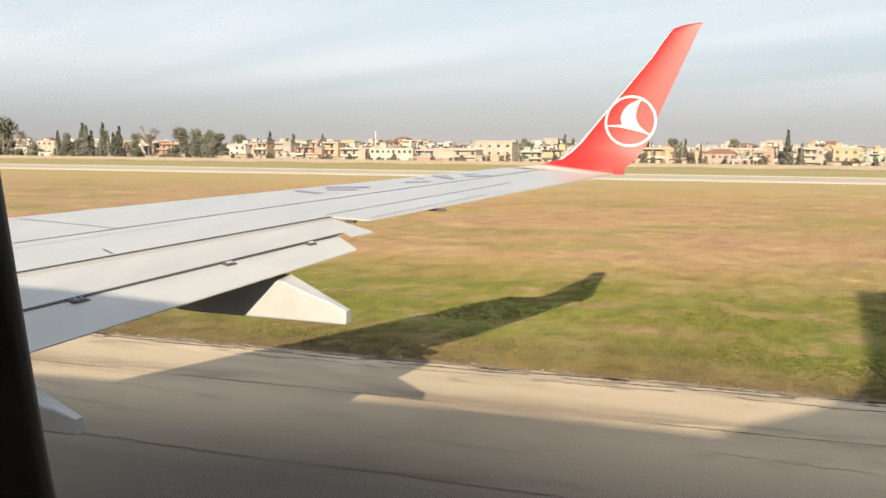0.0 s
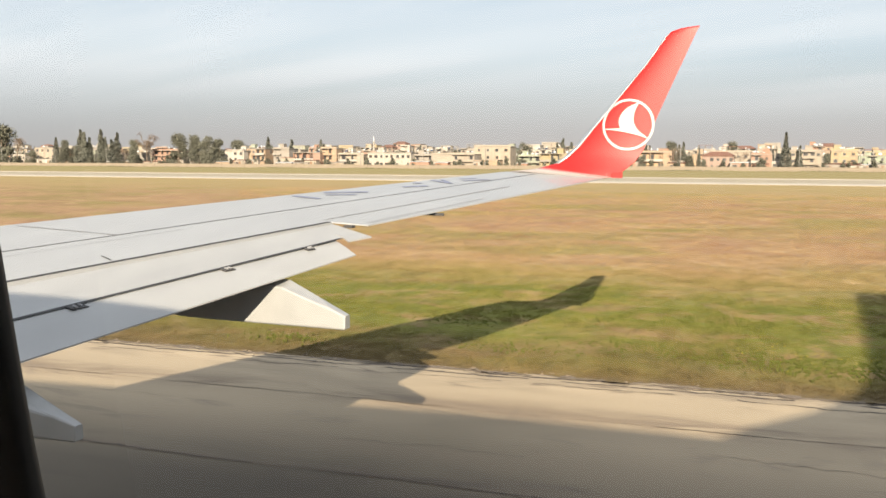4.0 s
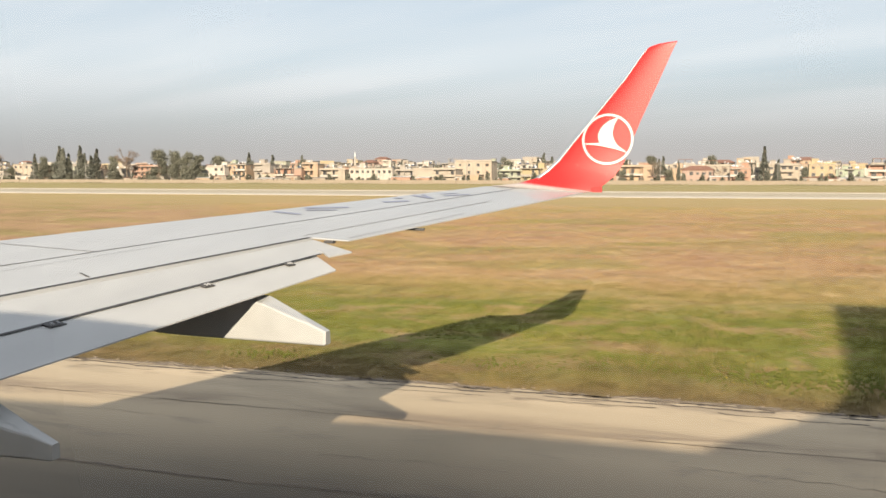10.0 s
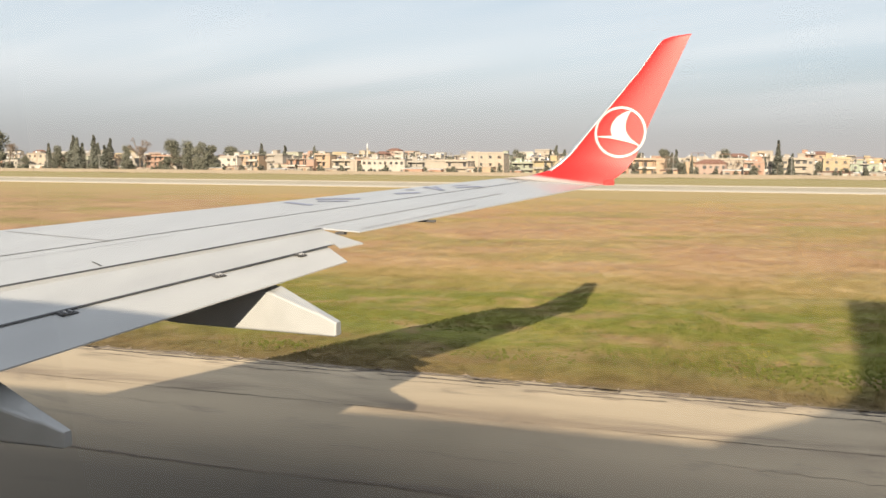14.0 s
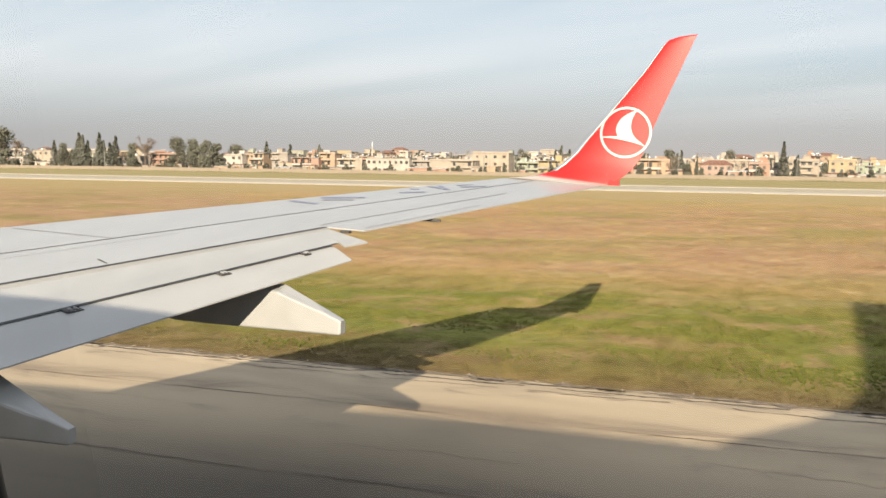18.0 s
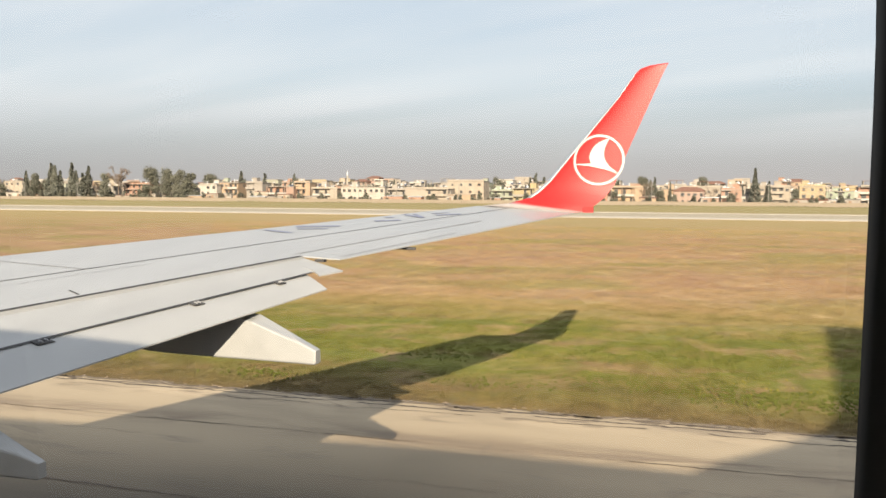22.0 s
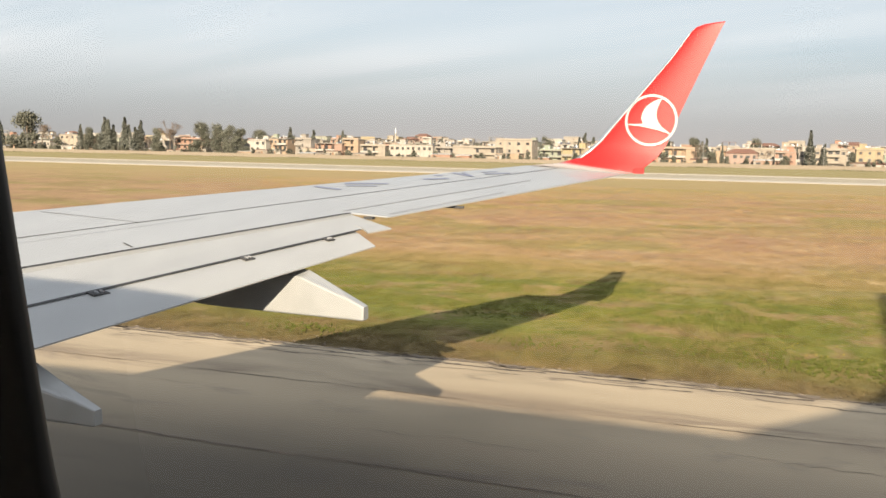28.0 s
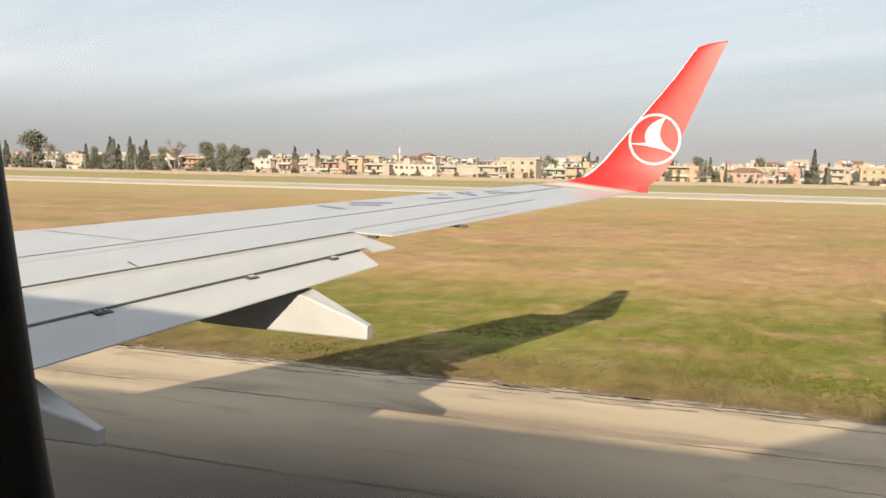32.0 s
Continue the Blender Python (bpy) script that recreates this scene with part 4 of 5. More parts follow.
# ---- town ----
def plaster_material(name, colour):
    """Weathered wall plaster with streaks that run down from the eaves."""
    m, k, shader = material(name, 0.85)
    place = k.position()
    one = m.node_tree.nodes.new("ShaderNodeObjectInfo").outputs["Random"]
    fine = k.noise(place, 1.6, 5.0, 0.65)
    run = k.noise(k.scaled(place, 1.2, 1.2, 0.12), 1.0, 4.0)
    base = k.mix(k.ramp(fine, 0.3, 0.7), tuple(c * 0.84 for c in colour), tuple(min(0.9, c * 1.06) for c in colour))
    base = k.mix(k.math("MULTIPLY", k.ramp(run, 0.46, 0.70), 0.55), base, tuple(c * 0.55 for c in colour))
    bare = k.noise(k.scaled(place, 0.5, 0.5, 0.8), 0.5, 5.0, 0.65)
    base = k.mix(k.math("MULTIPLY", k.ramp(bare, 0.56, 0.62), 0.5), base, (0.165, 0.148, 0.128))
    base = k.mix(k.math("MULTIPLY", one, 0.50), base, (0.205, 0.180, 0.156))
    give(m, shader, "Base Color", base)
    return m


PLASTERS = [("cream", (0.296, 0.254, 0.204)), ("white", (0.375, 0.350, 0.316)), ("apricot", (0.320, 0.222, 0.145)), ("terracotta", (0.280, 0.152, 0.105)),
           ("yellow", (0.315, 0.246, 0.128)), ("pale green", (0.230, 0.265, 0.205)), ("grey", (0.250, 0.228, 0.204)), ("pink", (0.300, 0.185, 0.150))]
WALLS = [(n, plaster_material("plaster_" + n.replace(" ", "_"), c)) for n, c in PLASTERS]
SLAB = worn("roof_slab", (0.22, 0.20, 0.175), 0.85, grain=0.8)
TILES = worn("roof_tiles", (0.165, 0.082, 0.056), 0.8, grain=2.5, amount=0.2)
GLASS_DARK = worn("house_window_glass", (0.034, 0.034, 0.037), 0.3, grain=0.6, amount=0.2)
FRAME_WHITE = worn("house_window_frame", (0.30, 0.285, 0.26), 0.6, grain=1.0)
FRAME_BROWN = worn("house_door_wood", (0.16, 0.09, 0.05), 0.6, grain=1.0)
TANK = worn("tank_metal", (0.45, 0.46, 0.47), 0.45, metal=0.3, grain=2.0)
SOLAR = worn("solar_glass", (0.04, 0.05, 0.08), 0.15, grain=1.0)
WALL_CONCRETE = worn("boundary_concrete", (0.185, 0.155, 0.12), 0.9, grain=0.35, amount=0.12)
POLE_METAL = worn("pole_metal", (0.19, 0.185, 0.175), 0.5, metal=0.4, grain=2.0)
SHUTTER_BARS = worn("rail_metal", (0.22, 0.20, 0.19), 0.5, metal=0.4, grain=3.0)


def unit_cylinder(name, mat, segments=14):
    bm = bmesh.new()
    bmesh.ops.create_cone(bm, cap_ends=True, segments=segments, radius1=0.5, radius2=0.5, depth=1.0)
    data = bpy.data.meshes.new(name)
    bm.to_mesh(data)
    bm.free()
    data.materials.append(mat)
    return data


TANK_MESH = unit_cylinder("tank", TANK)
POLE_MESH = unit_cylinder("pole", POLE_METAL, 8)


def hip_roof(parent, w, d, z, rise):
    v = [(-w / 2, -d / 2, z), (w / 2, -d / 2, z), (w / 2, d / 2, z), (-w / 2, d / 2, z), (-w / 4, 0, z + rise), (w / 4, 0, z + rise)]
    v += [(x, y, z - 0.15) for x, y, _ in v[:4]]
    f = [(0, 1, 5, 4), (1, 2, 5), (2, 3, 4, 5), (3, 0, 4), (6, 7, 1, 0), (7, 8, 2, 1), (8, 9, 3, 2), (9, 6, 0, 3), (9, 8, 7, 6)]
    piece("roof", mesh_data("roof", v, f, TILES), parent, "red tiled hip roof")


def window_piece(parent, x, y, z, w, h, side, rng):
    """A window with a proud frame, a dark pane and a sill; side is the wall it sits in."""
    mat = rng.choice((FRAME_BROWN, FRAME_WHITE, SLAB, SLAB))
    if side == "front":
        frame_ob = block("window", mat, parent, (x, y - 0.02, z), (w + 0.24, 0.16, h + 0.24))
        pane = block("pane", GLASS_DARK, parent, (x, y - 0.09, z), (w, 0.06, h))
    else:
        frame_ob = block("window", mat, parent, (x + 0.02, y, z), (0.16, w + 0.24, h + 0.24))
        pane = block("pane", GLASS_DARK, parent, (x + 0.09, y, z), (0.06, w, h))
    pane.parent = frame_ob
    pane.matrix_parent_inverse = Matrix.LocRotScale(frame_ob.location, None, frame_ob.scale).inverted()
    return frame_ob


def house(x, y, w, high, tone, rng, rich=True):
    """A concrete house with its storeys, windows, balconies or open loggias, and roof clutter."""
    storeys = max(1, round((high - 0.6) / 2.9))
    body = high - 0.5
    d = 8.0 + 3.0 * rng.random()
    colour, wall_mat = WALLS[tone]
    tiled = tone == 7 or rng.random() < 0.05
    loggia = rng.random() < 0.32 and storeys > 1
    label = "%s %s house with %s%s" % (colour, ("low", "two-storey", "three-storey", "tall")[min(3, storeys - 1)], "open balconies and " if loggia else "", "a tiled roof" if tiled else "a flat concrete roof")
    ob = thing("house", (x, y + d / 2, TOWN_Z - 0.05), label, "house", "houses behind the wall")
    inset = 1.5 if loggia else 0.0
    block("wall", wall_mat, ob, (0, inset / 2, body / 2), (w, d - inset, body))
    floor_h = body / storeys
    if tiled:
        hip_roof(ob, w + 0.8, d + 0.8, body + 0.15, 1.6)
    else:
        block("roof", SLAB, ob, (0, 0, body + 0.1), (w + 0.5, d + 0.5, 0.24))
        if rng.random() < 0.6:
            block("parapet", wall_mat, ob, (0, -d / 2 + 0.1, body + 0.5), (w, 0.18, 0.6))
    front = -d / 2 + inset
    bays = max(2, int(w / rng.uniform(2.2, 3.4)))
    if loggia:
        rail_mat = rng.choice((wall_mat, FRAME_WHITE, SLAB))
        for s in range(1, storeys):
            block("balcony", SLAB, ob, (0, front - inset / 2, floor_h * s), (w, inset, 0.2))
            block("balcony_parapet", rail_mat, ob, (0, front - inset + 0.08, floor_h * s + 0.45), (w, 0.14, 0.75))
        for i in range(bays // 2 + 2):
            px = -w / 2 + 0.15 + (w - 0.3) * i / (bays // 2 + 1)
            block("post", wall_mat, ob, (px, front - inset + 0.16, body / 2), (0.28, 0.28, body))
        if rng.random() < 0.6:
            side = rng.choice((-1, 1))
            block("bay_wall", wall_mat, ob, (side * w * 0.36, front - inset / 2 - 0.01, body / 2), (w * 0.28, inset, body))
    if rng.random() < 0.55:
        side, aw, ah = rng.choice((-1, 1)), w * rng.uniform(0.3, 0.55), body * rng.uniform(0.4, 0.8)
        ax, tint = side * (w / 2 + aw / 2 - 0.4), WALLS[rng.choice((0, 1, 1, 2, 3, 6, 6))][1]
        block("annex", tint, ob, (ax, -0.6, ah / 2), (aw, d * 0.8, ah), "lower side wing")
        block("annex_roof", rng.choice((SLAB, TILES, TANK)), ob, (ax, -0.6, ah + 0.08), (aw + 0.4, d * 0.8 + 0.4, 0.16))
        if rich:
            window_piece(ob, ax, -0.6 - d * 0.4, ah * 0.62, 1.0, 1.0, "front", rng)
    for s in range(storeys):
        z = floor_h * (s + 0.55)
        deep = (not loggia) and rng.random() < 0.55 and s > 0
        lo = rng.randrange(0, max(1, bays - 1))
        hi = min(bays, lo + max(1, bays // 2))
        for i in range(bays):
            bx = -w / 2 + w * (i + 0.5) / bays + rng.uniform(-0.2, 0.2)
            if rng.random() < (0.8 if rich else 0.4):
                tall = loggia or (deep and lo <= i < hi)
                ww, hh = (rng.uniform(0.7, 1.4), rng.uniform(0.8, 1.25)) if not tall else (rng.uniform(0.9, 1.8), 1.95)
                window_piece(ob, bx, front, z if not tall else z - 0.15, ww, hh, "front", rng)
        if deep:
            bw = w / bays * (hi - lo)
            bc = min(-w / 2 + w * (lo + hi) / 2 / bays, w / 2 - bw / 2)
            block("balcony", SLAB, ob, (bc, front - 0.6, floor_h * s), (bw, 1.3, 0.18))
            block("balcony_parapet", wall_mat if rng.random() < 0.65 else FRAME_WHITE, ob, (bc, front - 1.2, floor_h * s + 0.5), (bw, 0.12, 0.85))
            if s == storeys - 1 or rng.random() < 0.5:
                block("canopy", SLAB, ob, (bc, front - 0.6, floor_h * (s + 1) - 0.12), (bw, 1.3, 0.16))
        if rich and rng.random() < 0.75:
            window_piece(ob, w / 2, d * 0.1 + rng.uniform(-1.5, 1.5), z, rng.uniform(0.8, 1.3), 1.2, "side", rng)
    if rich and not tiled:
        if rng.random() < 0.4:
            tx = (rng.random() - 0.5) * w * 0.6
            block("stair_tower", wall_mat, ob, (tx, d * 0.15, body + 1.2), (2.6, 3.0, 2.2))
            block("stair_roof", SLAB, ob, (tx, d * 0.15, body + 2.4), (3.0, 3.4, 0.18))
        elif rng.random() < 0.5:
            tx, pw = (rng.random() - 0.5) * w * 0.3, min(w * 0.6, 6.0)
            for sx in (-pw / 2, 0, pw / 2):
                for sy in (-1.6, 1.6):
                    block("roof_post", SLAB, ob, (tx + sx, sy, body + 1.25), (0.24, 0.24, 2.3))
            block("roof_canopy", rng.choice((SLAB, TILES)), ob, (tx, 0, body + 2.45), (pw + 0.6, 3.8, 0.15))
        for _ in range(rng.randrange(0, 4)):
            tx, ty = (rng.random() - 0.5) * w * 0.8, (rng.random() - 0.6) * d * 0.6
            tank = piece("water_tank", TANK_MESH, ob, "bright metal rooftop water tank")
            tank.location, tank.scale = (tx, ty, body + 1.15), (0.55, 0.55, 1.1)
            tank.rotation_euler = (0, radians(90), 0) if rng.random() < 0.5 else (0, 0, 0)
            block("tank_stand", SHUTTER_BARS, ob, (tx, ty, body + 0.4), (0.5, 0.5, 0.7))
            if rng.random() < 0.4:
                panel = block("solar_panel", SOLAR, ob, (tx, ty - 0.9, body + 0.6), (1.5, 1.0, 0.07))
                panel.rotation_euler = (radians(38), 0, 0)
        for _ in range(rng.randrange(0, 4)):
            mast = piece("aerial", POLE_MESH, ob)
            mast.location, mast.scale = ((rng.random() - 0.5) * w, (rng.random() - 0.5) * d, body + 1.2), (0.08, 0.08, rng.uniform(1.6, 3.2))
        for _ in range(rng.randrange(0, 3)):
            dish = piece("satellite_dish", TANK_MESH, ob, "pale satellite dish")
            dish.location, dish.scale = ((rng.random() - 0.5) * w * 0.9, -d * 0.35, body + 0.75), (0.95, 0.95, 0.12)
            dish.rotation_euler = (radians(60), 0, rng.uniform(-0.6, 0.6))
    return ob


rng_town = random.Random(5)
for hx, hy, hw, hz, tone in ((-288, 316, 10.5, 9.0, 0), (-229, 316, 13.2, 7.7, 3), (-200, 318, 10.0, 7.5, 1), (-192, 322, 8.0, 8.5, 2), (-181, 322, 6.8, 8.5, 6), (-167, 316, 11.2, 6.8, 3), (-159, 318, 6.5, 8.6, 2), (-148, 314, 10.1, 6.1, 0), (-133, 314, 16.8, 6.8, 1), (-121, 316, 6.9, 5.7, 6), (-109, 314, 15.8, 6.2, 0), (-98, 325, 13.4, 9.4, 0), (-82, 316, 7.9, 5.5, 5), (-73, 315, 10.5, 6.5, 4), (-65, 322, 9.3, 7.6, 0), (-52, 320, 10.3, 8.0, 3)):
    house(hx * TOWN, hy * TOWN, hw * TOWN, hz * 1.06, tone, rng_town)
for hx, hy, hw, hz, tone in ((-40, 318, 10.4, 7.1, 2), (-20, 314, 9.6, 5.8, 7), (-17, 328, 12.5, 7.2, 0), (-7, 316, 6.2, 6.3, 3), (-1, 320, 4.5, 6.7, 6), (6, 320, 9.3, 7.5, 0), (17, 316, 7.6, 7.7, 4), (25, 316, 8.0, 6.0, 5), (35, 318, 9.2, 7.5, 3), (44, 316, 7.8, 6.9, 0), (-326, 318, 15.6, 6.3, 2), (-345, 316, 17.7, 6.6, 0), (53, 318, 8.1, 7.3, 1), (-286, 330, 10.4, 6.2, 2), (-219, 325, 15.8, 6.6, 0), (-250, 322, 14.4, 6.8, 6)):
    house(hx * TOWN, hy * TOWN, hw * TOWN, hz * 1.06, tone, rng_town)
for row_y, spread, least, most in ((418, 0.85, 5.5, 8.6), (446, 0.85, 6.5, 9.8), (488, 0.8, 7.5, 11.0), (545, 0.8, 8.5, 12.5), (620, 0.75, 9.0, 14.5)):
    hx = -1.06 * row_y
    while hx < 0.20 * row_y:
        hw = 5.5 + 6.0 * rng_town.random()
        hx += hw * 0.5
        if rng_town.random() < spread:
            house(hx, row_y + 16 * rng_town.random(), hw, least + (most - least) * rng_town.random() ** 2.0, rng_town.choice((0, 0, 1, 1, 1, 2, 3, 3, 4, 5, 6, 6, 6, 0, 7)), rng_town, row_y < 500)
        hx += hw * 0.5 + 1.0 + 5 * rng_town.random()


def build_boundary():
    """The airfield's boundary wall: bays of concrete panels between posts, with a coping."""
    wall = thing("boundary_wall", (0, 305 * TOWN, TOWN_Z), "long cream concrete airfield boundary wall", "wall", kind="structure")
    rng = random.Random(8)
    x = -450.0
    while x < 96:
        block("panel", WALL_CONCRETE, wall, (x + 3.0, 0, 0.78 + 0.05 * rng.random()), (5.9, 0.22, 1.7))
        block("post", WALL_CONCRETE, wall, (x, -0.03, 0.86), (0.35, 0.34, 1.86))
        x += 6.0
    return wall


build_boundary()


def build_scrub():
    """Uneven weeds and rank grass along the foot of the wall: narrow bent leaves."""
    rng = random.Random(61)
    verts, faces = [], []
    x = -450.0
    while x < 96:
        lush = 0.25 + 0.75 * max(0.0, noise.noise((x * 0.045, 5.0, 0.0)) + 0.35)
        for _ in range(7):
            cx, cy = x + rng.random(), 304.6 * TOWN - abs(rng.gauss(0, 0.9))
            h = lush * rng.uniform(0.25, 0.8)
            w = rng.uniform(0.06, 0.16)
            a = rng.uniform(-0.4, 0.4)
            i = len(verts)
            verts += [(cx - w, cy, TOWN_Z - 0.05), (cx + w, cy, TOWN_Z - 0.05), (cx + w * 0.7 + a * h, cy - 0.05, TOWN_Z + h * 0.7), (cx + a * h * 1.5, cy - 0.1, TOWN_Z + h)]
            faces += [(i, i + 1, i + 2), (i, i + 2, i + 3)]
        x += 1.0
    tagged(new("scrub", mesh_data("scrub", verts, faces, SCRUB_LEAF)), "rank grass and weeds along the foot of the boundary wall", "scrub", kind="stuff")


SCRUB_LEAF = worn("scrub_leaf", (0.085, 0.088, 0.040), 0.85, grain=0.06, amount=0.3)
build_scrub()


def shed(x, y, w, d, h, tone, rng):
    """A low yard building with a mono-pitch roof and a dark doorway."""
    ob = thing("shed", (x, y, TOWN_Z - 0.05), "low %s yard shed with a sheet roof" % WALLS[tone][0], "shed", "sheds behind the wall")
    block("wall", WALLS[tone][1], ob, (0, 0, h / 2), (w, d, h))
    roof = block("roof", rng.choice((SLAB, TILES, TANK)), ob, (0, 0, h + 0.12), (w + 0.5, d + 0.6, 0.12))
    roof.rotation_euler = (radians(rng.uniform(2, 6)), 0, 0)
    block("door", FRAME_BROWN, ob, (rng.uniform(-0.3, 0.3) * w, -d / 2 - 0.02, h * 0.42), (0.95, 0.08, h * 0.8))
    window_piece(ob, -w * 0.28, -d / 2, h * 0.6, 0.9, 0.8, "front", rng)


rng_shed = random.Random(15)
for _ in range(40):
    shed(rng_shed.uniform(-420, 60), rng_shed.uniform(378, 383), rng_shed.uniform(3.5, 10), 3.2, rng_shed.uniform(2.3, 3.4), rng_shed.choice((0, 1, 1, 6, 6, 3, 2)), rng_shed)


def lamp_pole(x, y):
    ob = thing("utility_pole", (x * TOWN, y * TOWN, TOWN_Z - 0.03), "slender pale utility pole with a crossarm", "pole", "poles along the wall")
    shaft = piece("shaft", POLE_MESH, ob)
    shaft.location, shaft.scale = (0, 0, 4.3), (0.26, 0.26, 8.6)
    block("crossarm", SHUTTER_BARS, ob, (0, 0, 8.0), (1.8, 0.12, 0.14))
    for off in (-0.8, 0, 0.8):
        ins = piece("insulator", POLE_MESH, ob)
        ins.location, ins.scale = (off, 0, 8.2), (0.1, 0.1, 0.3)


for px, py in ((-302, 307), (-275, 307), (-250, 307), (-229, 307), (-189, 307), (-141, 307), (-95, 307), (-31, 307), (4, 307), (21, 307)):
    lamp_pole(px, py)


def build_minaret():
    ob = thing("minaret", (-174.8 * TOWN, 395 * TOWN, TOWN_Z - 0.03), "slim white minaret with a balcony and pointed cap", "tower")
    bm = bmesh.new()
    rings = []
    for r, z in ((1.1, 0), (1.1, 6), (0.50, 6.8), (0.42, 12.4)):
        rings.append([(r * math.cos(a * math.pi / 6), r * math.sin(a * math.pi / 6), z) for a in range(12)])
    loft(bm, rings)
    part("shaft", bm, WALLS[1][1], ob)
    bm = bmesh.new()
    bmesh.ops.create_cone(bm, cap_ends=True, segments=12, radius1=0.5, radius2=0.78, depth=0.7, matrix=Matrix.Translation((0, 0, 12.7)))
    part("balcony", bm, WALLS[1][1], ob)
    bm = bmesh.new()
    bmesh.ops.create_cone(bm, cap_ends=True, segments=12, radius1=0.36, radius2=0.36, depth=1.4, matrix=Matrix.Translation((0, 0, 13.7)))
    bmesh.ops.create_cone(bm, cap_ends=True, segments=12, radius1=0.42, radius2=0.02, depth=2.2, matrix=Matrix.Translation((0, 0, 15.4)))
    part("cap", bm, TANK, ob)


build_minaret()


# ---- trees ----
def leaf_material(name, dark, light):
    m, k, shader = material(name, 0.8)
    one = m.node_tree.nodes.new("ShaderNodeNewGeometry").outputs["Random Per Island"]
    tree_one = m.node_tree.nodes.new("ShaderNodeObjectInfo").outputs["Random"]
    base = k.mix(one, dark, light)
    base = k.mix(k.math("MULTIPLY", tree_one, 0.4), base, tuple(c * 0.65 for c in dark))
    give(m, shader, "Base Color", base)
    shader.inputs["Specular IOR Level"].default_value = 0.2
    return m


# Leaf greens lifted and greyed, painting distance haze into the colour.
CYPRESS_LEAF = leaf_material("cypress_leaf", (0.082, 0.086, 0.074), (0.120, 0.124, 0.104))
BROAD_LEAF = leaf_material("broad_leaf", (0.084, 0.086, 0.070), (0.132, 0.132, 0.102))
BROWN_LEAF = leaf_material("brown_leaf", (0.105, 0.080, 0.062), (0.19, 0.14, 0.105))
BARK = worn("bark", (0.14, 0.11, 0.085), 0.9, grain=3.0, amount=0.2)


def leaves(points, size, mat, rng):
    """Small bent leaf clumps at the given places."""
    verts, faces = [], []
    for p in points:
        s = size * (0.5 + rng.random())
        a = Vector((rng.gauss(0, 1), rng.gauss(0, 1), rng.gauss(0, 1))).normalized()
        b = a.orthogonal().normalized()
        n = a.cross(b) * 0.35
        i = len(verts)
        verts += [p - a * s, p + b * s * 0.6 + n * s, p + a * s, p - b * s * 0.6 + n * s]
        faces += [(i, i + 1, i + 2), (i, i + 2, i + 3)]
    return mesh_data("crown", verts, faces, mat)


def limb(bm, a, b, ra, rb):
    d = (b - a).normalized()
    u = d.orthogonal().normalized()
    v = d.cross(u)
    loft(bm, [[a + (u * math.cos(k * math.pi / 3) + v * math.sin(k * math.pi / 3)) * ra for k in range(6)], [b + (u * math.cos(k * math.pi / 3) + v * math.sin(k * math.pi / 3)) * rb for k in range(6)]])


def make_cypress(seed, label):
    """A ten-metre cypress."""
    rng = random.Random(seed)
    ob = thing("cypress_tree", (0, 0, 0), label, "tree", "trees behind the wall")
    bm = bmesh.new()
    limb(bm, Vector((0, 0, 0)), Vector((0.1, 0, 9.0)), 0.20, 0.03)
    part("trunk", bm, BARK, ob)
    points = []
    lean = rng.uniform(-0.2, 0.2)
    for _ in range(1500):
        h = rng.random() ** 0.85
        r = (1.35 + 0.30 * math.sin(seed * 2.3 + h * 8)) * (min(1.0, h * 5 + 0.45)) * (1 - h) ** 0.95 + 0.05
        a = rng.random() * 2 * math.pi
        q = r * (0.45 + 0.6 * rng.random())
        points.append(Vector((q * math.cos(a) + lean * h * 2 + 0.12 * math.sin(h * 21 + seed), q * math.sin(a), 0.3 + 9.6 * h)))
    piece("crown", leaves(points, 0.24, CYPRESS_LEAF, rng), ob)
    return ob


def make_broad(seed, label, mat, size=0.23, count=4200):
    """A ten-metre broad tree whose crown is made of uneven masses on several limbs."""
    rng = random.Random(seed)
    ob = thing("broad_tree", (0, 0, 0), label, "tree", "trees behind the wall")
    bm = bmesh.new()
    limb(bm, Vector((0, 0, 0)), Vector((0.1, 0, 3.2)), 0.32, 0.22)
    masses = []
    for _ in range(17):
        a, h = rng.random() * 2 * math.pi, rng.uniform(1.0, 9.0)
        reach = rng.uniform(0.3, 2.7) * (1.3 - h / 9.5)
        c = Vector((reach * math.cos(a), reach * math.sin(a), h))
        masses.append((c, rng.uniform(1.0, 1.85)))
        limb(bm, Vector((0.1, 0, rng.uniform(1.8, 3.2))), c, 0.13, 0.03)
    part("trunk", bm, BARK, ob)
    points = []
    for _ in range(count):
        c, r = rng.choice(masses)
        p = Vector((rng.gauss(0, 1), rng.gauss(0, 1), rng.gauss(0, 0.8))).normalized() * r * (0.35 + 0.7 * rng.random())
        points.append(c + p)
    piece("crown", leaves(points, size, mat, rng), ob)
    return ob


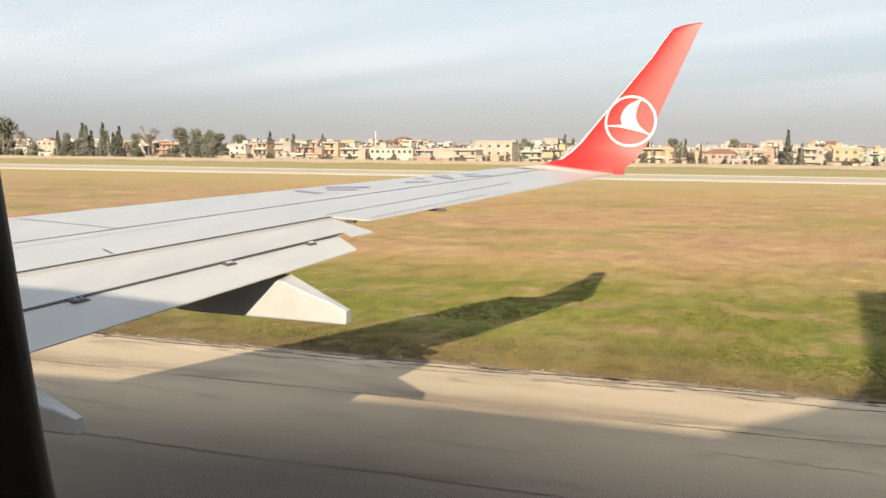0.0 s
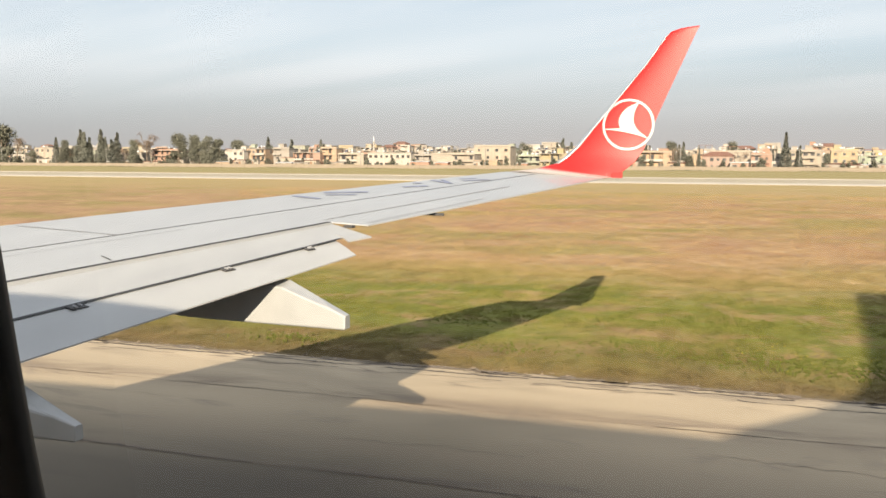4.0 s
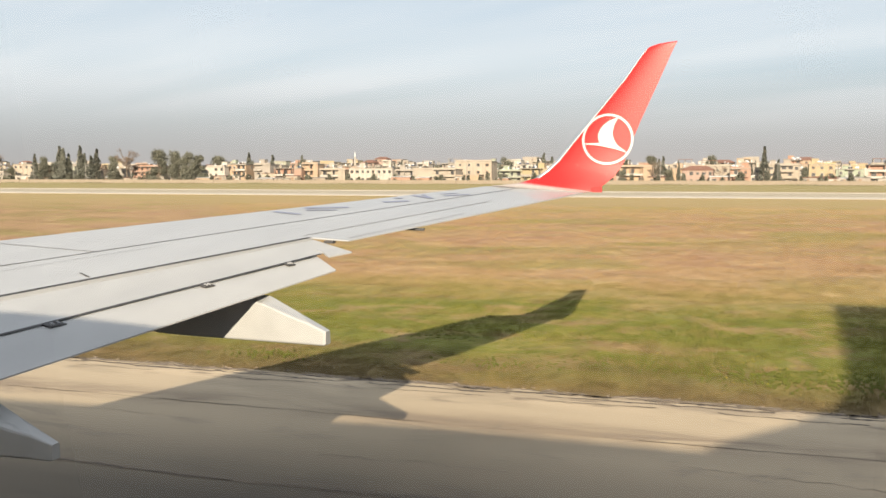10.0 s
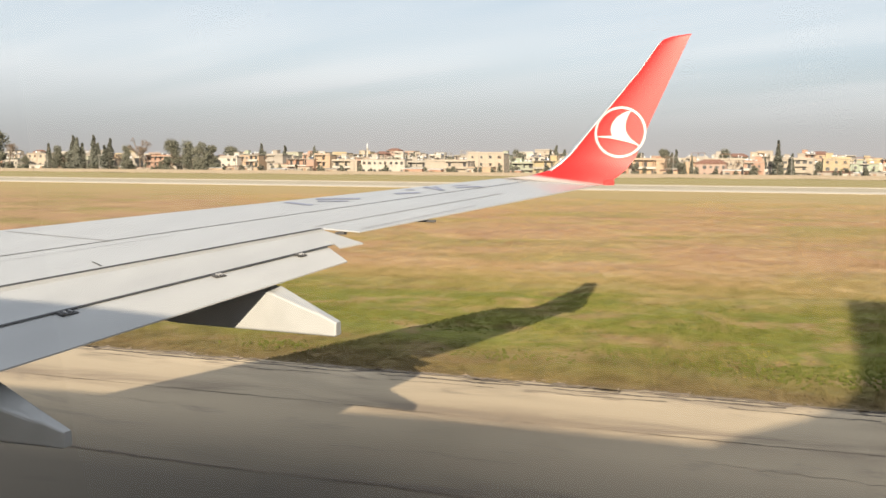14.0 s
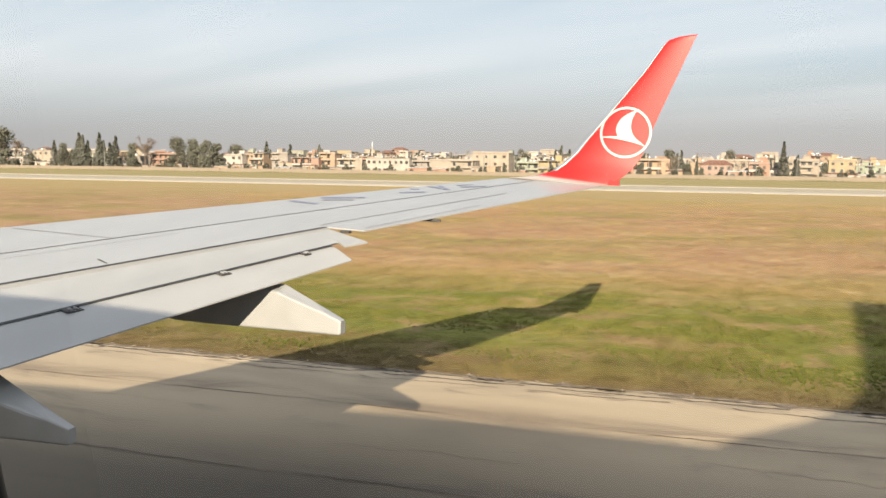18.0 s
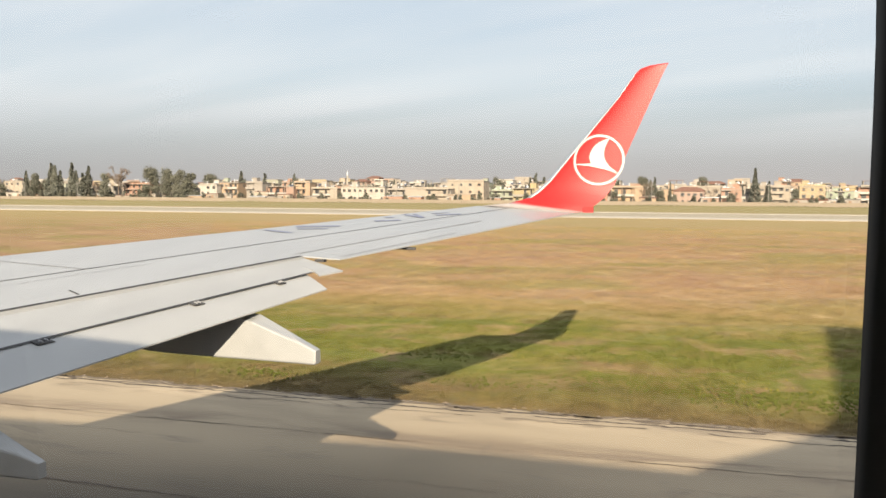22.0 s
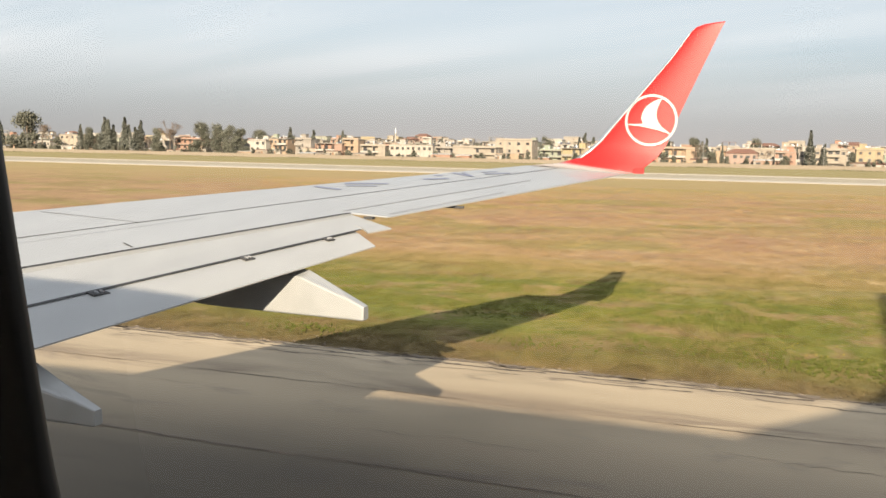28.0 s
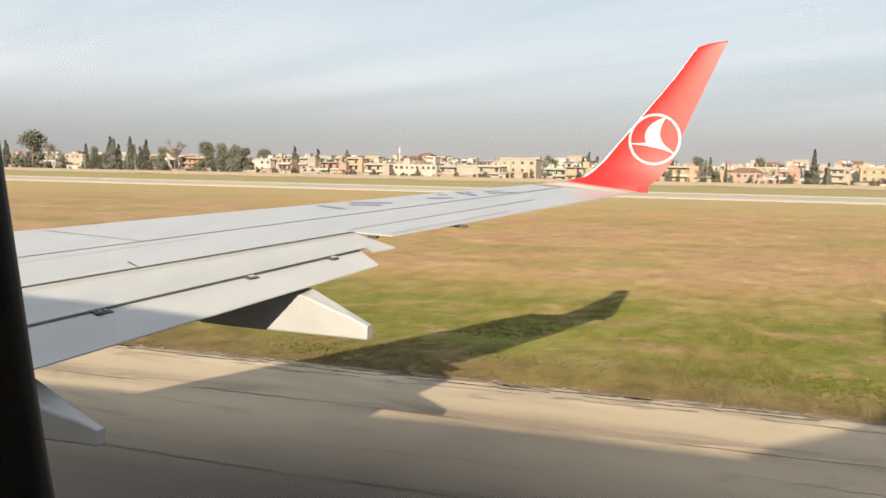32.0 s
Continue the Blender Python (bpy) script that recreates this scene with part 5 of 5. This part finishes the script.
def make_bare(seed, label):
    """A ten-metre leafless tree with forking branches and a few brown leaves."""
    rng = random.Random(seed)
    ob = thing("bare_tree", (0, 0, 0), label, "tree", "trees behind the wall")
    bm = bmesh.new()
    tips = []

    def grow(a, way, length, r, level):
        b = a + way * length
        limb(bm, a, b, r, r * 0.65)
        if level == 0:
            tips.append(b)
            return
        for _ in range(3 if level > 1 else 4):
            turn = Vector((rng.gauss(0, 0.42), rng.gauss(0, 0.42), rng.gauss(0.12, 0.2)))
            grow(b, (way + turn).normalized(), length * rng.uniform(0.62, 0.82), r * 0.6, level - 1)

    grow(Vector((0, 0, 0)), Vector((0, 0, 1)), 3.0, 0.24, 4)
    part("trunk", bm, BARK, ob)
    points = [p + Vector((rng.gauss(0, 0.25), rng.gauss(0, 0.25), rng.gauss(0, 0.25))) for p in tips for _ in range(3)]
    piece("crown", leaves(points, 0.16, BROWN_LEAF, rng), ob)
    return ob


def plant(models, places, seed, grow=1.0, girth=1.0):
    """Place the first models themselves, then copies of them, scaled to the wanted heights."""
    rng = random.Random(seed)
    for i, (x, y, high) in enumerate(places):
        x, y = x * grow, y * grow
        s = high * (1.0 + (grow - 1.0) * 0.85) / 10.0
        wide = s * girth * rng.uniform(0.85, 1.15)
        m = Matrix.LocRotScale((x, y, TOWN_Z - 0.05), Euler((0, 0, rng.random() * 6.28)), (wide, wide, s))
        if i < len(models):
            models[i].matrix_basis = m
        else:
            source = models[i % len(models)]
            made = copy_thing(source, Matrix())
            made.matrix_basis = m


plant([make_cypress(s, "slender dark green cypress behind the boundary wall") for s in (1, 2, 3, 4)], ((-277, 310, 11.9), (-267, 312, 15.1), (-265, 312, 14.2), (-264, 314, 12.0), (-256, 312, 15.1), (-255, 313, 12.0), (-251, 312, 11.1), (-249, 312, 13.8), (-191, 330, 12.1), (-187, 340, 11.3), (-75, 335, 11.3), (-73, 340, 9.8), (-35, 340, 8.8), (0, 312, 12.4), (4, 318, 8.3), (-79, 345, 9.8), (-194, 380, 11.9), (-32, 322, 9.6), (-47, 345, 8.8), (-321, 312, 13.3)), 1, TOWN, 1.4)
plant([make_broad(s, "dense dark green broadleaf tree behind the wall", BROAD_LEAF) for s in (5, 6, 7, 8)], ((-306, 311, 18.6), (-274, 312, 10.6), (-272, 314, 9.8), (-240, 311, 10.7), (-220, 312, 14.2), (-212, 311, 12.5), (-206, 311, 13.7), (-203, 313, 10.8), (-205, 330, 11.7), (-17, 340, 9.8), (-85, 322, 10.9), (-36, 325, 9.7), (-289, 310, 6.9), (-224, 310, 4.6), (-188, 310, 3.9), (-195, 309, 3.2), (-43, 309, 5.2), (-72, 309, 4.0), (-7, 309, 5.0), (-88, 309, 3.9), (-29, 312, 5.4), (12, 310, 5.7)), 2, TOWN)
plant([make_bare(s, "leafless brown winter tree behind the wall") for s in (9, 10)], ((-298, 311, 14.2), (-234, 311, 14.0), (-233, 312, 12.7), (-33, 312, 8.0), (-245, 312, 8.5), (-13, 312, 6.4)), 3, TOWN)
rng_back = random.Random(21)
plant([make_cypress(s, "distant dark cypress among the houses") for s in (31, 32)], [(rng_back.uniform(-520, 95), rng_back.uniform(405, 560), rng_back.uniform(7.5, 11.5)) for _ in range(64)], 4)
plant([make_broad(s, "distant green tree among the houses", BROAD_LEAF, 0.36, 1100) for s in (41, 42)], [(rng_back.uniform(-520, 95), rng_back.uniform(400, 560), rng_back.uniform(5.5, 9.5)) for _ in range(90)], 5)
plant([make_broad(s, "low dusty green bush along the boundary wall", BROAD_LEAF, 0.42, 1000) for s in (51, 52, 53)], [(rng_back.uniform(-420, 66), rng_back.uniform(375, 385), rng_back.uniform(2.0, 4.6)) for _ in range(170)], 6)
